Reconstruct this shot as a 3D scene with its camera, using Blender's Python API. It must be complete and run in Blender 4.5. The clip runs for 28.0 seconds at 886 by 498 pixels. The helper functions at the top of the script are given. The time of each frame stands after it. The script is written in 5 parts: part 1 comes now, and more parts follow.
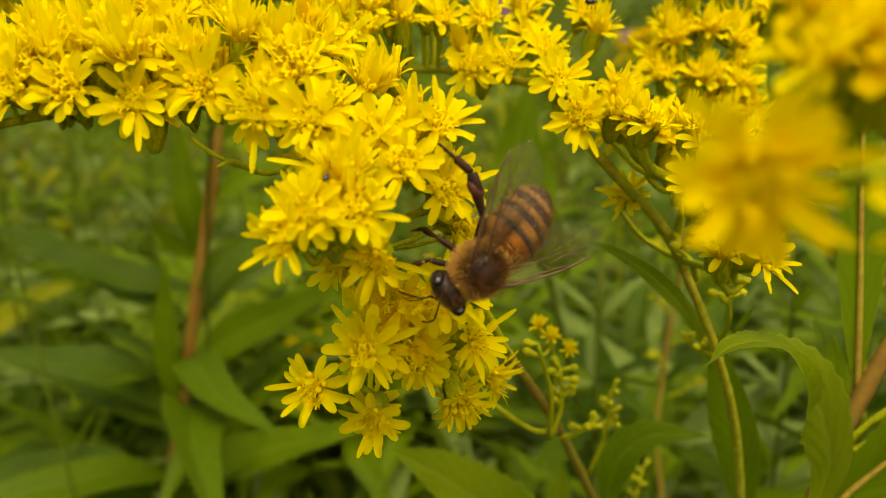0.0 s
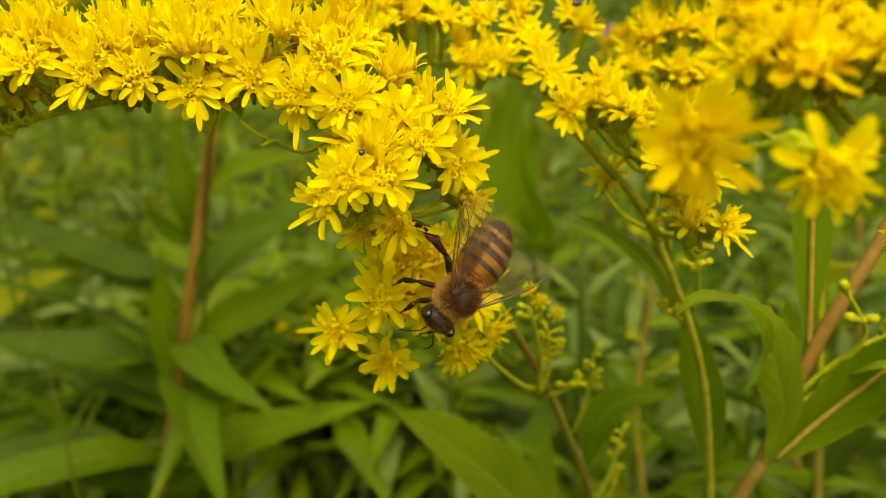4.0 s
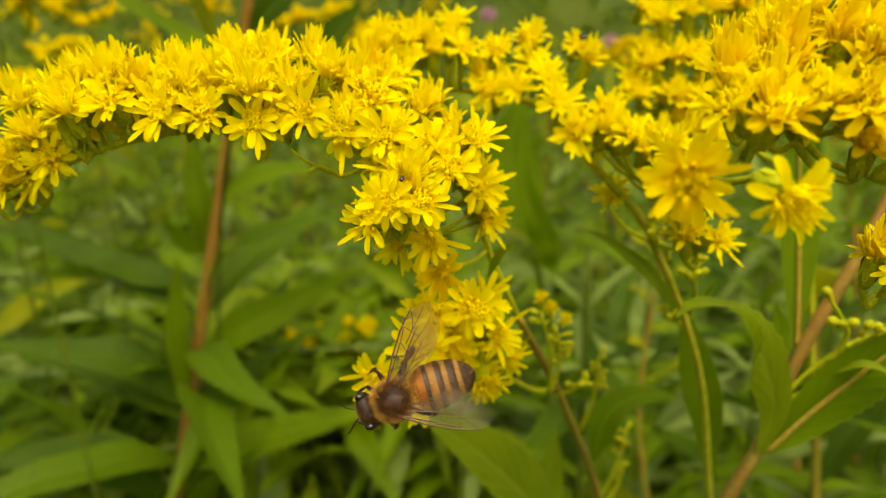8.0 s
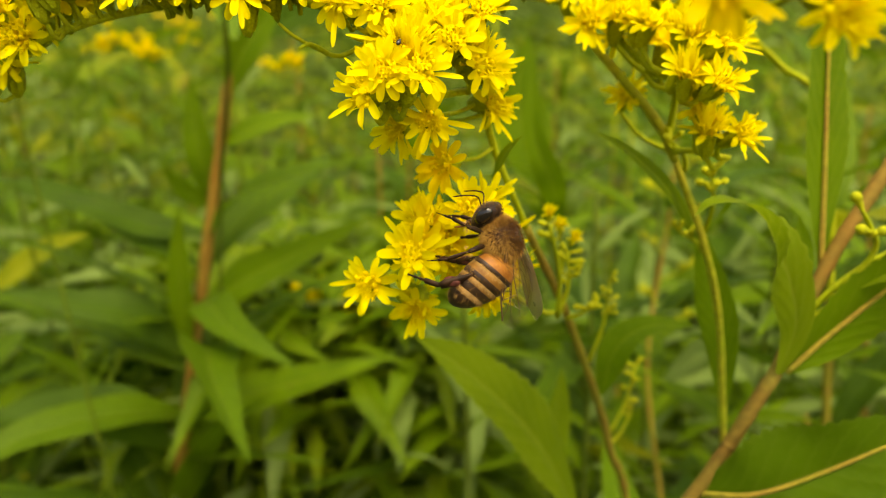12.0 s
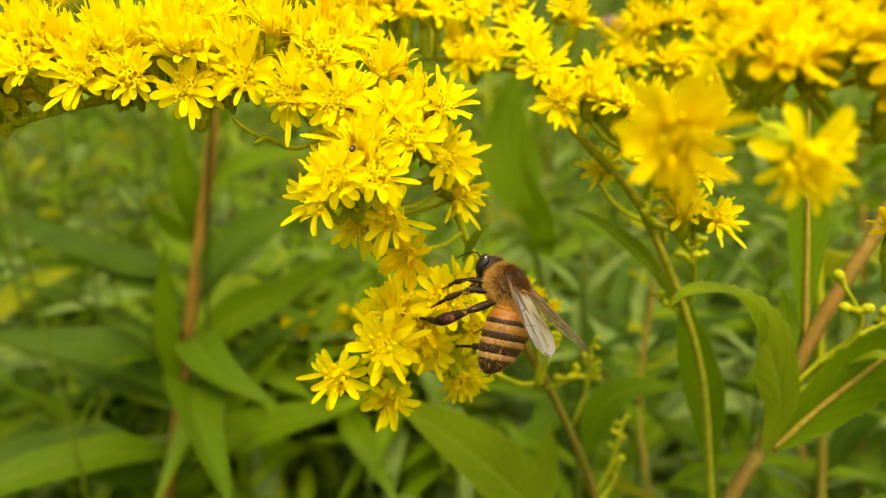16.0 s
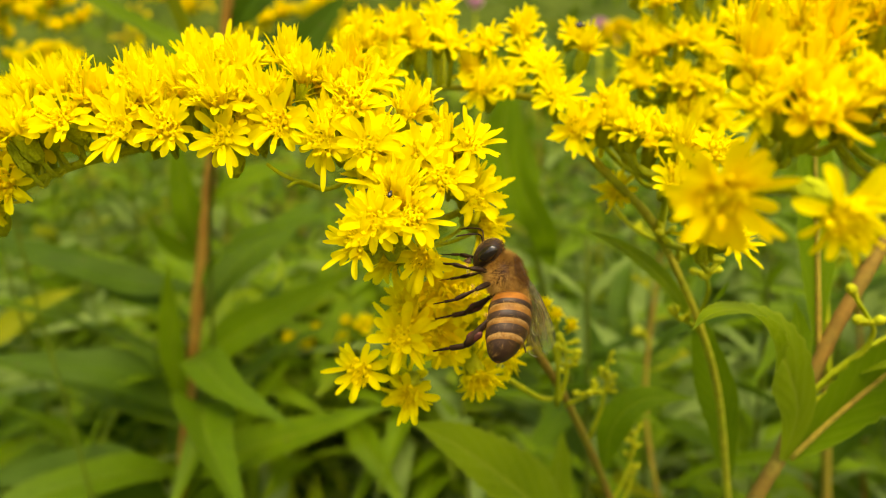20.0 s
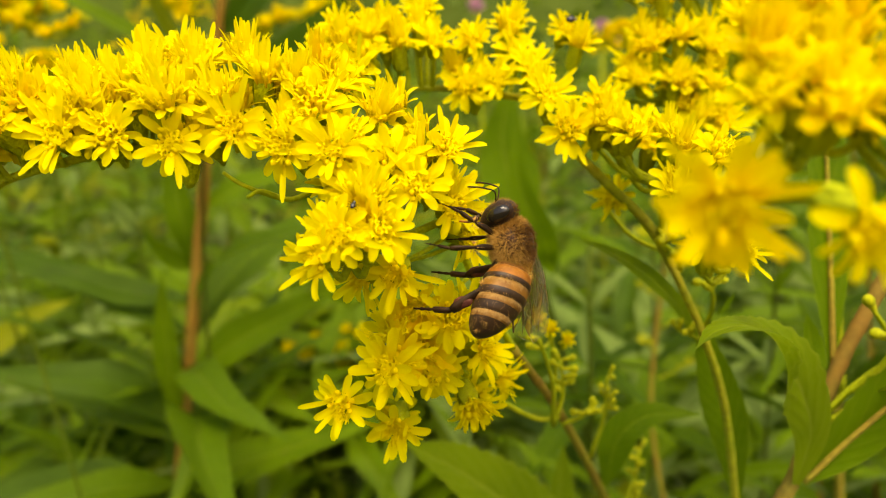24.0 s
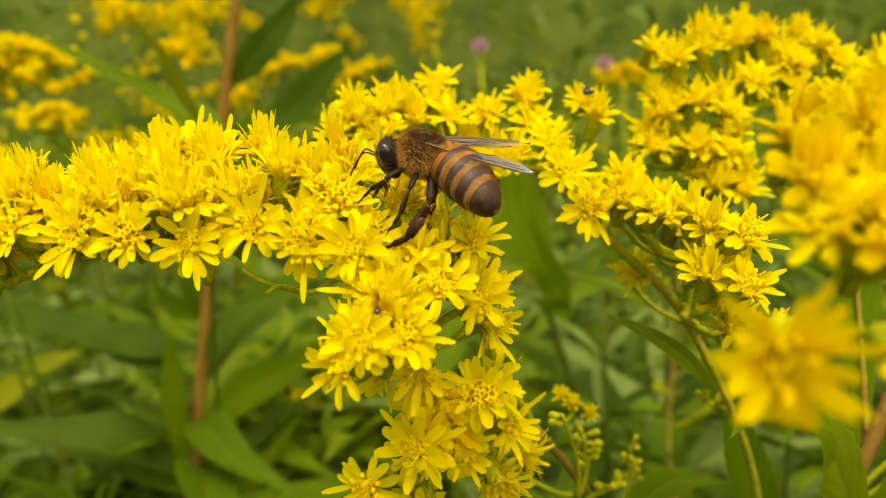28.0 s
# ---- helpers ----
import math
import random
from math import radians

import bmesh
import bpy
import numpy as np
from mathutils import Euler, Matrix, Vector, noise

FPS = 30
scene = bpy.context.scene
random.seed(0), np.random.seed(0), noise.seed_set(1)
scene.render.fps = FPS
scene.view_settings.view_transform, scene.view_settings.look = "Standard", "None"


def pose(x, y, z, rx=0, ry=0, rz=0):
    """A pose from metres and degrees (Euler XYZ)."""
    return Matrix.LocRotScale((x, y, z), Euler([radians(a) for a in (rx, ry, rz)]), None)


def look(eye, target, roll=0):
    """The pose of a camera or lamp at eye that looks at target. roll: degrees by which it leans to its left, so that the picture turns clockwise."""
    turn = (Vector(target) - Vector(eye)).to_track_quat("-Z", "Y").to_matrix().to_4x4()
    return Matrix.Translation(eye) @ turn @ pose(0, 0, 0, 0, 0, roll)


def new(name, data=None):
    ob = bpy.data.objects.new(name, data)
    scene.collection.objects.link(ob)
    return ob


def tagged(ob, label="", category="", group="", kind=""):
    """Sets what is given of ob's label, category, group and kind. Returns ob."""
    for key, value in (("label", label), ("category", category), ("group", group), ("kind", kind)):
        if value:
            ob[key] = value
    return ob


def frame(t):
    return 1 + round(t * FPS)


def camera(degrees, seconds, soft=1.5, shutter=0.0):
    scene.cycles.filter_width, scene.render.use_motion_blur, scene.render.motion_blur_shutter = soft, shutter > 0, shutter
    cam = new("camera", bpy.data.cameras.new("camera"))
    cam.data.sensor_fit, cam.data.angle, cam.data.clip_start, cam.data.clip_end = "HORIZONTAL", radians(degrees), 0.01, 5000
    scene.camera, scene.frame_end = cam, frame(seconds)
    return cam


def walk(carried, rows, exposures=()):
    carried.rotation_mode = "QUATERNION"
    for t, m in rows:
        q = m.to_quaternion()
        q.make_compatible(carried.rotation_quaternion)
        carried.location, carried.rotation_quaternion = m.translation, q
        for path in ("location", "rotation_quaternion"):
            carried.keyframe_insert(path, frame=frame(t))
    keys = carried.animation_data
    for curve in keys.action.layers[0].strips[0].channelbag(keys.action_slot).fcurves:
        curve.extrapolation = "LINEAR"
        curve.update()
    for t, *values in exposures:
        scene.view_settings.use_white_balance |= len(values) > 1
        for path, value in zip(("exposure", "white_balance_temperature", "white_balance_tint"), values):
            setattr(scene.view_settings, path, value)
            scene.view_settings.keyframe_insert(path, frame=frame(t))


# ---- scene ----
cam = camera(61.9, 28.0, soft=1.0)
METRES, EYE, TILT, LEAN, TURN = 0.11, 0.9, -14.0, 0.0, 0.0
ROWS = [
    (0.0, 0.0, 0.0, 0.0, 0.0, 0.0, -0.0),
    (0.5, -0.0039, -0.0075, 0.0095, -0.52, 0.06, 0.32),
    (1.0, -0.0111, -0.0182, 0.0018, -0.28, -0.31, -0.18),
    (1.5, -0.0061, -0.0101, -0.012, -0.54, -0.58, -0.31),
    (2.0, -0.0015, -0.0218, -0.019, -0.66, -0.71, -0.19),
    (2.5, -0.0024, -0.048, -0.0221, -0.94, -0.64, -0.14),
    (4.5, -0.0258, -0.0968, -0.0213, -1.49, -0.54, 0.12),
    (5.0, -0.0237, -0.0986, -0.0252, -1.47, -0.54, 0.41),
    (5.5, -0.0294, -0.1128, -0.0116, -1.54, -0.53, 0.25),
    (6.0, -0.0302, -0.109, -0.01, -1.49, -0.41, 0.42),
    (6.5, -0.0439, -0.1228, -0.0079, -1.47, -0.28, 0.18),
    (7.0, -0.0453, -0.1428, -0.0099, -1.43, -0.22, 0.23),
    (7.5, -0.0558, -0.1569, -0.0163, -1.3, -0.12, 0.56),
    (8.0, -0.0471, -0.1745, -0.0161, -1.26, 0.02, 0.16),
    (8.5, -0.0347, -0.1843, -0.0147, -1.16, 0.14, 0.53),
    (9.0, -0.0242, -0.2004, -0.0129, -1.1, 0.14, 0.87),
    (9.5, -0.0495, -0.1968, -0.0336, -1.04, 0.2, 0.47),
    (10.0, -0.0328, -0.1459, -0.0643, -0.87, 0.04, 0.52),
    (10.5, -0.0411, -0.1185, -0.1039, -0.74, -0.45, 0.07),
    (11.0, -0.0484, -0.1086, -0.1097, -0.77, -1.91, -0.13),
    (11.5, -0.041, -0.1119, -0.1025, -0.68, -2.19, -0.08),
    (12.0, -0.0419, -0.1248, -0.089, -0.75, -2.29, 0.13),
    (12.5, -0.0396, -0.141, -0.0632, -0.68, -2.34, 0.17),
    (14.5, -0.0192, -0.1326, -0.0463, -0.96, -1.3, 0.28),
    (15.0, -0.0282, -0.1146, -0.042, -0.82, -0.98, 0.12),
    (15.5, -0.0191, -0.0917, -0.0421, -0.86, -0.78, 0.33),
    (16.0, -0.013, -0.0979, -0.0212, -0.99, -0.99, 0.6),
    (16.5, -0.0187, -0.1293, -0.0186, -1.19, -1.09, 0.65),
    (17.0, -0.0136, -0.1735, -0.0304, -1.24, -0.78, 0.78),
    (17.5, -0.0325, -0.1646, -0.0161, -1.39, -0.83, 0.85),
    (18.0, -0.0196, -0.1586, -0.0187, -1.61, -0.7, 1.47),
    (18.5, -0.0269, -0.1456, -0.013, -1.61, -0.72, 1.91),
    (19.0, -0.0253, -0.1326, -0.0165, -1.71, -0.59, 2.19),
    (19.5, -0.0337, -0.1248, -0.0091, -1.61, -0.66, 2.33),
    (20.0, -0.0447, -0.1152, 0.0074, -1.59, -0.84, 2.5),
    (20.5, -0.0359, -0.1075, 0.0025, -1.56, -0.52, 2.19),
    (21.0, -0.0353, -0.1003, 0.0176, -1.47, -0.7, 2.24),
    (21.5, -0.035, -0.0956, 0.0294, -1.67, -0.87, 2.48),
    (23.5, -0.0341, -0.0705, 0.0125, -1.32, -0.61, 2.52),
    (24.0, -0.0196, -0.0581, 0.0131, -1.15, -0.45, 3.11),
    (24.5, -0.0286, -0.0593, -0.0048, -1.36, -0.06, 3.07),
    (25.0, -0.0263, -0.0497, 0.0208, -1.35, -0.32, 3.19),
    (25.5, -0.0358, -0.0516, 0.0292, -1.6, -0.12, 3.2),
    (26.0, -0.0151, -0.0411, 0.0309, -1.57, 0.04, 3.4),
    (26.5, -0.0249, -0.049, 0.0523, -1.63, 0.25, 3.48),
    (27.0, -0.0242, -0.0414, 0.0594, -1.46, 0.77, 3.66),
    (27.5, -0.0316, -0.0456, 0.0601, -1.04, 1.54, 3.79),
    (28.0, -0.0299, -0.0433, 0.0589, -0.68, 2.19, 4.0),
]
walk(cam, [(t, pose(0, 0, EYE, TILT, LEAN, TURN) @ pose(METRES * x, METRES * y, METRES * z, 90 + pitch, roll, yaw)) for t, x, y, z, yaw, pitch, roll in ROWS], exposures=[(0, 0.67, 8300, 8), (2, 0.76, 8200, 6), (8, 0.85, 8000, 3), (10, 0.9, 7900, 4), (11, 1.18, 7900, 2), (17, 1.17, 7900, 3), (25, 1.02, 8050, 4), (28, 0.9, 8150, 5)])
cam.data.dof.use_dof = True
cam.data.dof.focus_distance, cam.data.dof.aperture_fstop = 0.0615, 32.0


# ---- light: a bright overcast garden ----
def make_world():
    w = bpy.data.worlds.new("overcast_sky")
    w.use_nodes = True
    nt = w.node_tree
    sky = nt.nodes.new("ShaderNodeTexSky")
    sky.sky_type, sky.sun_disc = "NISHITA", False
    sky.sun_elevation, sky.sun_rotation = radians(56), radians(150)
    sky.air_density, sky.dust_density, sky.ozone_density = 1.0, 6.0, 0.6
    bg = nt.nodes["Background"]
    bg.inputs["Strength"].default_value = 0.15
    nt.links.new(sky.outputs["Color"], bg.inputs["Color"])
    scene.world = w
    sun = new("sun", bpy.data.lights.new("sun", "SUN"))
    sun.data.energy, sun.data.angle, sun.data.color = 1.5, radians(25), (1.0, 0.93, 0.8)
    sun.matrix_world = look((0, 0, 3), (0.35, 0.55, 1.2))


make_world()


# ---- materials ----
def mat(name, base, rough=0.5, spec=0.4, metal=0.0):
    m = bpy.data.materials.new(name)
    m.use_nodes = True
    p = m.node_tree.nodes["Principled BSDF"]
    p.inputs["Base Color"].default_value = (*base, 1)
    p.inputs["Roughness"].default_value = rough
    p.inputs["Specular IOR Level"].default_value = spec
    p.inputs["Metallic"].default_value = metal
    return m, m.node_tree, p


def node(nt, kind, **inputs):
    n = nt.nodes.new(kind)
    for k, v in inputs.items():
        n.inputs[k.replace("_", " ")].default_value = v
    return n


def mixed(nt, fac, a, b):
    """A colour mix of a and b (sockets or colours)."""
    n = nt.nodes.new("ShaderNodeMix")
    n.data_type = "RGBA"
    for i, v in ((0, fac), (6, a), (7, b)):
        if isinstance(v, (int, float)):
            n.inputs[i].default_value = v
        elif isinstance(v, tuple):
            n.inputs[i].default_value = (*v, 1)
        else:
            nt.links.new(v, n.inputs[i])
    return n.outputs[2]


def noise_fac(nt, scale, lo=0.4, hi=0.6, detail=3.0, coord="Object"):
    tc = nt.nodes.new("ShaderNodeTexCoord")
    n = node(nt, "ShaderNodeTexNoise", Scale=scale, Detail=detail)
    nt.links.new(tc.outputs[coord], n.inputs["Vector"])
    r = nt.nodes.new("ShaderNodeMapRange")
    r.inputs[1].default_value, r.inputs[2].default_value = lo, hi
    nt.links.new(n.outputs["Fac"], r.inputs[0])
    return r.outputs[0], n


def see_through(nt, p, colour, share):
    """Light shining through a thin blade: a translucent share over the surface."""
    tr = nt.nodes.new("ShaderNodeBsdfTranslucent")
    if isinstance(colour, tuple):
        tr.inputs["Color"].default_value = (*colour, 1)
    else:
        nt.links.new(colour, tr.inputs["Color"])
    mx = nt.nodes.new("ShaderNodeMixShader")
    mx.inputs[0].default_value = share
    nt.links.new(p.outputs[0], mx.inputs[1])
    nt.links.new(tr.outputs[0], mx.inputs[2])
    nt.links.new(mx.outputs[0], nt.nodes["Material Output"].inputs["Surface"])


def bump(nt, p, height, strength, dist):
    b = nt.nodes.new("ShaderNodeBump")
    b.inputs["Strength"].default_value, b.inputs["Distance"].default_value = strength, dist
    nt.links.new(height, b.inputs["Height"])
    nt.links.new(b.outputs[0], p.inputs["Normal"])


def petal_material(name, light, deep):
    m, nt, p = mat(name, light, 0.55, 0.2)
    info = nt.nodes.new("ShaderNodeObjectInfo")
    uv = nt.nodes.new("ShaderNodeUVMap")
    sep = nt.nodes.new("ShaderNodeSeparateXYZ")
    nt.links.new(uv.outputs[0], sep.inputs[0])
    ramp = nt.nodes.new("ShaderNodeMapRange")
    ramp.inputs[1].default_value, ramp.inputs[2].default_value = 0.0, 0.7
    ramp.inputs[3].default_value, ramp.inputs[4].default_value = 0.5, 0.0
    nt.links.new(sep.outputs[0], ramp.inputs[0])
    a = mixed(nt, ramp.outputs[0], light, deep)
    half = nt.nodes.new("ShaderNodeMath")
    half.operation = "MULTIPLY"
    half.inputs[1].default_value = 0.4
    nt.links.new(info.outputs["Random"], half.inputs[0])
    c = mixed(nt, half.outputs[0], a, deep)
    wave = node(nt, "ShaderNodeTexWave", Scale=3.2, Distortion=0.4)
    wave.bands_direction = "Y"
    nt.links.new(uv.outputs[0], wave.inputs["Vector"])
    nt.links.new(c, p.inputs["Base Color"])
    bump(nt, p, wave.outputs["Fac"], 0.35, 0.0001)
    see_through(nt, p, c, 0.52)
    return m


def leaf_material(name, dark, light, rib, share=0.48, rough=0.5):
    m, nt, p = mat(name, dark, rough, 0.1)
    info = nt.nodes.new("ShaderNodeObjectInfo")
    uv = nt.nodes.new("ShaderNodeUVMap")
    sep = nt.nodes.new("ShaderNodeSeparateXYZ")
    nt.links.new(uv.outputs[0], sep.inputs[0])
    f, n = noise_fac(nt, 60.0, 0.35, 0.65)
    c = mixed(nt, f, dark, light)
    c = mixed(nt, info.outputs["Random"], c, mixed(nt, 0.55, c, light))
    # midrib and side veins, from the blade's own length and width
    d = nt.nodes.new("ShaderNodeMath")
    d.operation = "ABSOLUTE"
    nt.links.new(sep.outputs[1], d.inputs[0])
    r = nt.nodes.new("ShaderNodeMapRange")
    r.inputs[1].default_value, r.inputs[2].default_value = 0.035, 0.09
    r.inputs[3].default_value, r.inputs[4].default_value = 0.8, 0.0
    nt.links.new(d.outputs[0], r.inputs[0])
    c = mixed(nt, r.outputs[0], c, rib)
    comb = nt.nodes.new("ShaderNodeMath")
    comb.operation = "MULTIPLY_ADD"
    comb.inputs[1].default_value = -0.22
    nt.links.new(d.outputs[0], comb.inputs[0])
    nt.links.new(sep.outputs[0], comb.inputs[2])
    v = nt.nodes.new("ShaderNodeCombineXYZ")
    nt.links.new(comb.outputs[0], v.inputs[0])
    wave = node(nt, "ShaderNodeTexWave", Scale=3.4, Distortion=0.6, Detail=1.0)
    nt.links.new(v.outputs[0], wave.inputs["Vector"])
    vein = nt.nodes.new("ShaderNodeMapRange")
    vein.inputs[1].default_value, vein.inputs[2].default_value = 0.82, 1.0
    vein.inputs[3].default_value, vein.inputs[4].default_value = 0.0, 0.3
    nt.links.new(wave.outputs["Fac"], vein.inputs[0])
    c = mixed(nt, vein.outputs[0], c, rib)
    edge = nt.nodes.new("ShaderNodeMapRange")
    edge.inputs[1].default_value, edge.inputs[2].default_value = 0.9, 1.0
    edge.inputs[3].default_value, edge.inputs[4].default_value = 0.0, 0.75
    nt.links.new(d.outputs[0], edge.inputs[0])
    c = mixed(nt, edge.outputs[0], c, rib)
    fine, _ = noise_fac(nt, 900.0, 0.3, 0.7)
    c = mixed(nt, fine, c, mixed(nt, 0.22, c, rib))
    spot, _ = noise_fac(nt, 260.0, 0.7, 0.76)
    c = mixed(nt, spot, c, (0.09, 0.075, 0.015))
    nt.links.new(c, p.inputs["Base Color"])
    bump(nt, p, wave.outputs["Fac"], 0.18, 0.0003)
    see_through(nt, p, c, share)
    return m


def stem_material(name, a, b, scale=90.0):
    m, nt, p = mat(name, a, 0.75, 0.1)
    f, n = noise_fac(nt, scale, 0.35, 0.68)
    c = mixed(nt, f, a, b)
    g, n2 = noise_fac(nt, scale * 9, 0.3, 0.7)
    nt.links.new(mixed(nt, g, c, mixed(nt, 0.35, c, (0.02, 0.02, 0.005))), p.inputs["Base Color"])
    bump(nt, p, n2.outputs["Fac"], 0.5, 0.0004)
    return m


PETAL = petal_material("ray_petal_yellow", (0.89, 0.785, 0.011), (0.895, 0.685, 0.006))
DISC = petal_material("disc_floret_yellow", (0.88, 0.77, 0.008), (0.88, 0.67, 0.005))
# Deeper copy of the petal yellow; shade on the front sprays is put into it.
DEEP = petal_material("ray_petal_deep_shade_yellow", (0.87, 0.69, 0.005), (0.85, 0.56, 0.003))
CUP = stem_material("green_bracts", (0.36, 0.41, 0.012), (0.48, 0.5, 0.016), 500.0)
# Stalk green with shade put into its colour, for stems farther back.
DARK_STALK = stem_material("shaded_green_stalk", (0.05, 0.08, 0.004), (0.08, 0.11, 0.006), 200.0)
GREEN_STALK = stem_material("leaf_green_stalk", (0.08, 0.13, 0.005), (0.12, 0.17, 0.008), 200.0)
STALK = stem_material("green_stalk", (0.34, 0.4, 0.012), (0.44, 0.46, 0.018), 300.0)
BROWN_STEM = stem_material("reddish_brown_stem", (0.2, 0.1, 0.012), (0.24, 0.15, 0.02), 120.0)
WARM_STEM = stem_material("warm_brown_stem", (0.29, 0.19, 0.028), (0.27, 0.25, 0.022), 120.0)
RED_STEM = stem_material("reddish_tan_stem", (0.21, 0.112, 0.02), (0.175, 0.145, 0.02), 120.0)
TAN_STEM = stem_material("tan_stem", (0.42, 0.37, 0.028), (0.34, 0.41, 0.02), 120.0)
LEAF = leaf_material("goldenrod_leaf", (0.067, 0.126, 0.002), (0.12, 0.205, 0.004), (0.17, 0.24, 0.012))
LEAF_FRESH = leaf_material("fresh_leaf", (0.11, 0.175, 0.004), (0.175, 0.25, 0.007), (0.22, 0.28, 0.02))
# Darker copy of the leaf green; shade between the stems is in the colour.
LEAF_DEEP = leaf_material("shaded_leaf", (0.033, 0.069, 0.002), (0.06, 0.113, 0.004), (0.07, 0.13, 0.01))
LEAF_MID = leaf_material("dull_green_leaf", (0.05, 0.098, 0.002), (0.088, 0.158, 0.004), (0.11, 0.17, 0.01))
LEAF_PALE = leaf_material("greyish_leaf_underside", (0.115, 0.175, 0.03), (0.185, 0.255, 0.055), (0.19, 0.27, 0.06))
LEAF_YELLOW = leaf_material("yellowing_leaf", (0.16, 0.2, 0.004), (0.24, 0.26, 0.008), (0.28, 0.29, 0.02))
BUD = stem_material("bud_yellow_green", (0.34, 0.38, 0.012), (0.46, 0.44, 0.012), 700.0)
PINK = petal_material("pink_petal", (0.5, 0.27, 0.36), (0.38, 0.16, 0.26))


# ---- shared geometry helpers ----
MM = 0.001


def at(x, y, z):
    """A place from millimetres: x right, y ahead, z over the first eye's height."""
    return Vector((x * MM, y * MM, EYE + z * MM))


def mesh_from(bm, name, *materials, smooth=True):
    me = bpy.data.meshes.new(name)
    for f in bm.faces:
        f.smooth = smooth
    bm.to_mesh(me)
    bm.free()
    for m in materials:
        me.materials.append(m)
    return me


def part(name, data, parent, m=None, label=""):
    """Link a mesh as one part under its thing or part, at the pose m in that one's space."""
    ob = new(name, data)
    ob.parent = parent
    if m is not None:
        ob.matrix_basis = m
    return tagged(ob, label)


def spline(ctrl, n):
    """n + 1 places along a smooth line through the control points."""
    c = [Vector(p) for p in ctrl]
    c = [2 * c[0] - c[1]] + c + [2 * c[-1] - c[-2]]
    out, k = [], len(c) - 3
    for i in range(n + 1):
        u = i / n * k
        j = min(int(u), k - 1)
        u -= j
        a, b, d, e = c[j:j + 4]
        out.append(0.5 * (2 * b + (d - a) * u + (2 * a - 5 * b + 4 * d - e) * u * u + (3 * b - a - 3 * d + e) * u ** 3))
    return out


def tube(bm, pts, radii, n=8, index=0, flat=1.0):
    """A closed tube along pts; radii: one for each point or (first, last)."""
    k = len(pts)
    if len(radii) != k:
        radii = [radii[0] + (radii[1] - radii[0]) * i / (k - 1) for i in range(k)]
    rings, side = [], None
    for i, p in enumerate(pts):
        d = (pts[min(i + 1, k - 1)] - pts[max(i - 1, 0)]).normalized()
        if side is None:
            side = d.orthogonal().normalized()
        side = (side - d * side.dot(d)).normalized()
        up = d.cross(side)
        rings.append([bm.verts.new(p + (side * math.cos(a) + up * math.sin(a) * flat) * radii[i]) for a in (2 * math.pi * j / n for j in range(n))])
    faces = []
    for a, b in zip(rings, rings[1:]):
        for j in range(n):
            faces.append(bm.faces.new((a[j], a[(j + 1) % n], b[(j + 1) % n], b[j])))
    faces += [bm.faces.new(rings[0][::-1]), bm.faces.new(rings[-1])]
    for f in faces:
        f.material_index = index


def blob(bm, centre, radii, seg=12, rings=8, index=0, turn=None):
    m = Matrix.Translation(centre) @ (turn or Matrix()) @ Matrix.Diagonal((*radii, 1))
    made = bmesh.ops.create_uvsphere(bm, u_segments=seg, v_segments=rings, radius=1.0, matrix=m)
    for v in made["verts"]:
        for f in v.link_faces:
            f.material_index = index


def facing(n, spin=0.0):
    """A turn whose z axis points along n."""
    return Vector(n).to_track_quat("Z", "Y").to_matrix().to_4x4() @ Matrix.Rotation(spin, 4, "Z")


# ---- flower heads ----
def petal_mesh(name, length, width, rise, fall, twist=0.0, material=None):
    """A strap-shaped ray petal: it leaves the head at the angle rise and ends at the angle fall (degrees)."""
    bm = bmesh.new()
    uvl = bm.loops.layers.uv.new("UVMap")
    n, rows, x, z = 8, [], 0.5, 0.0
    for i in range(n + 1):
        u = i / n
        w = width * (0.42 + 0.58 * math.sin(min(1.0, u / 0.62) * math.pi / 2)) * (1 - max(0, (u - 0.74) / 0.26) ** 2.4 * 0.62)
        a = radians(rise + (fall - rise) * u)
        rows.append([(bm.verts.new((x, s * w / 2 + twist * u * u, z + (abs(s) ** 1.5) * w * 0.16)), u, s) for s in (-1, -0.45, 0, 0.45, 1)])
        x, z = x + length / n * math.cos(a), z + length / n * math.sin(a)
    for a, b in zip(rows, rows[1:]):
        for j in range(4):
            quad = (a[j], b[j], b[j + 1], a[j + 1])
            f = bm.faces.new([q[0] for q in quad])
            for loop, q in zip(f.loops, quad):
                loop[uvl].uv = (q[1], q[2])
    for v in bm.verts:
        v.co *= MM
    return mesh_from(bm, name, material or PETAL)


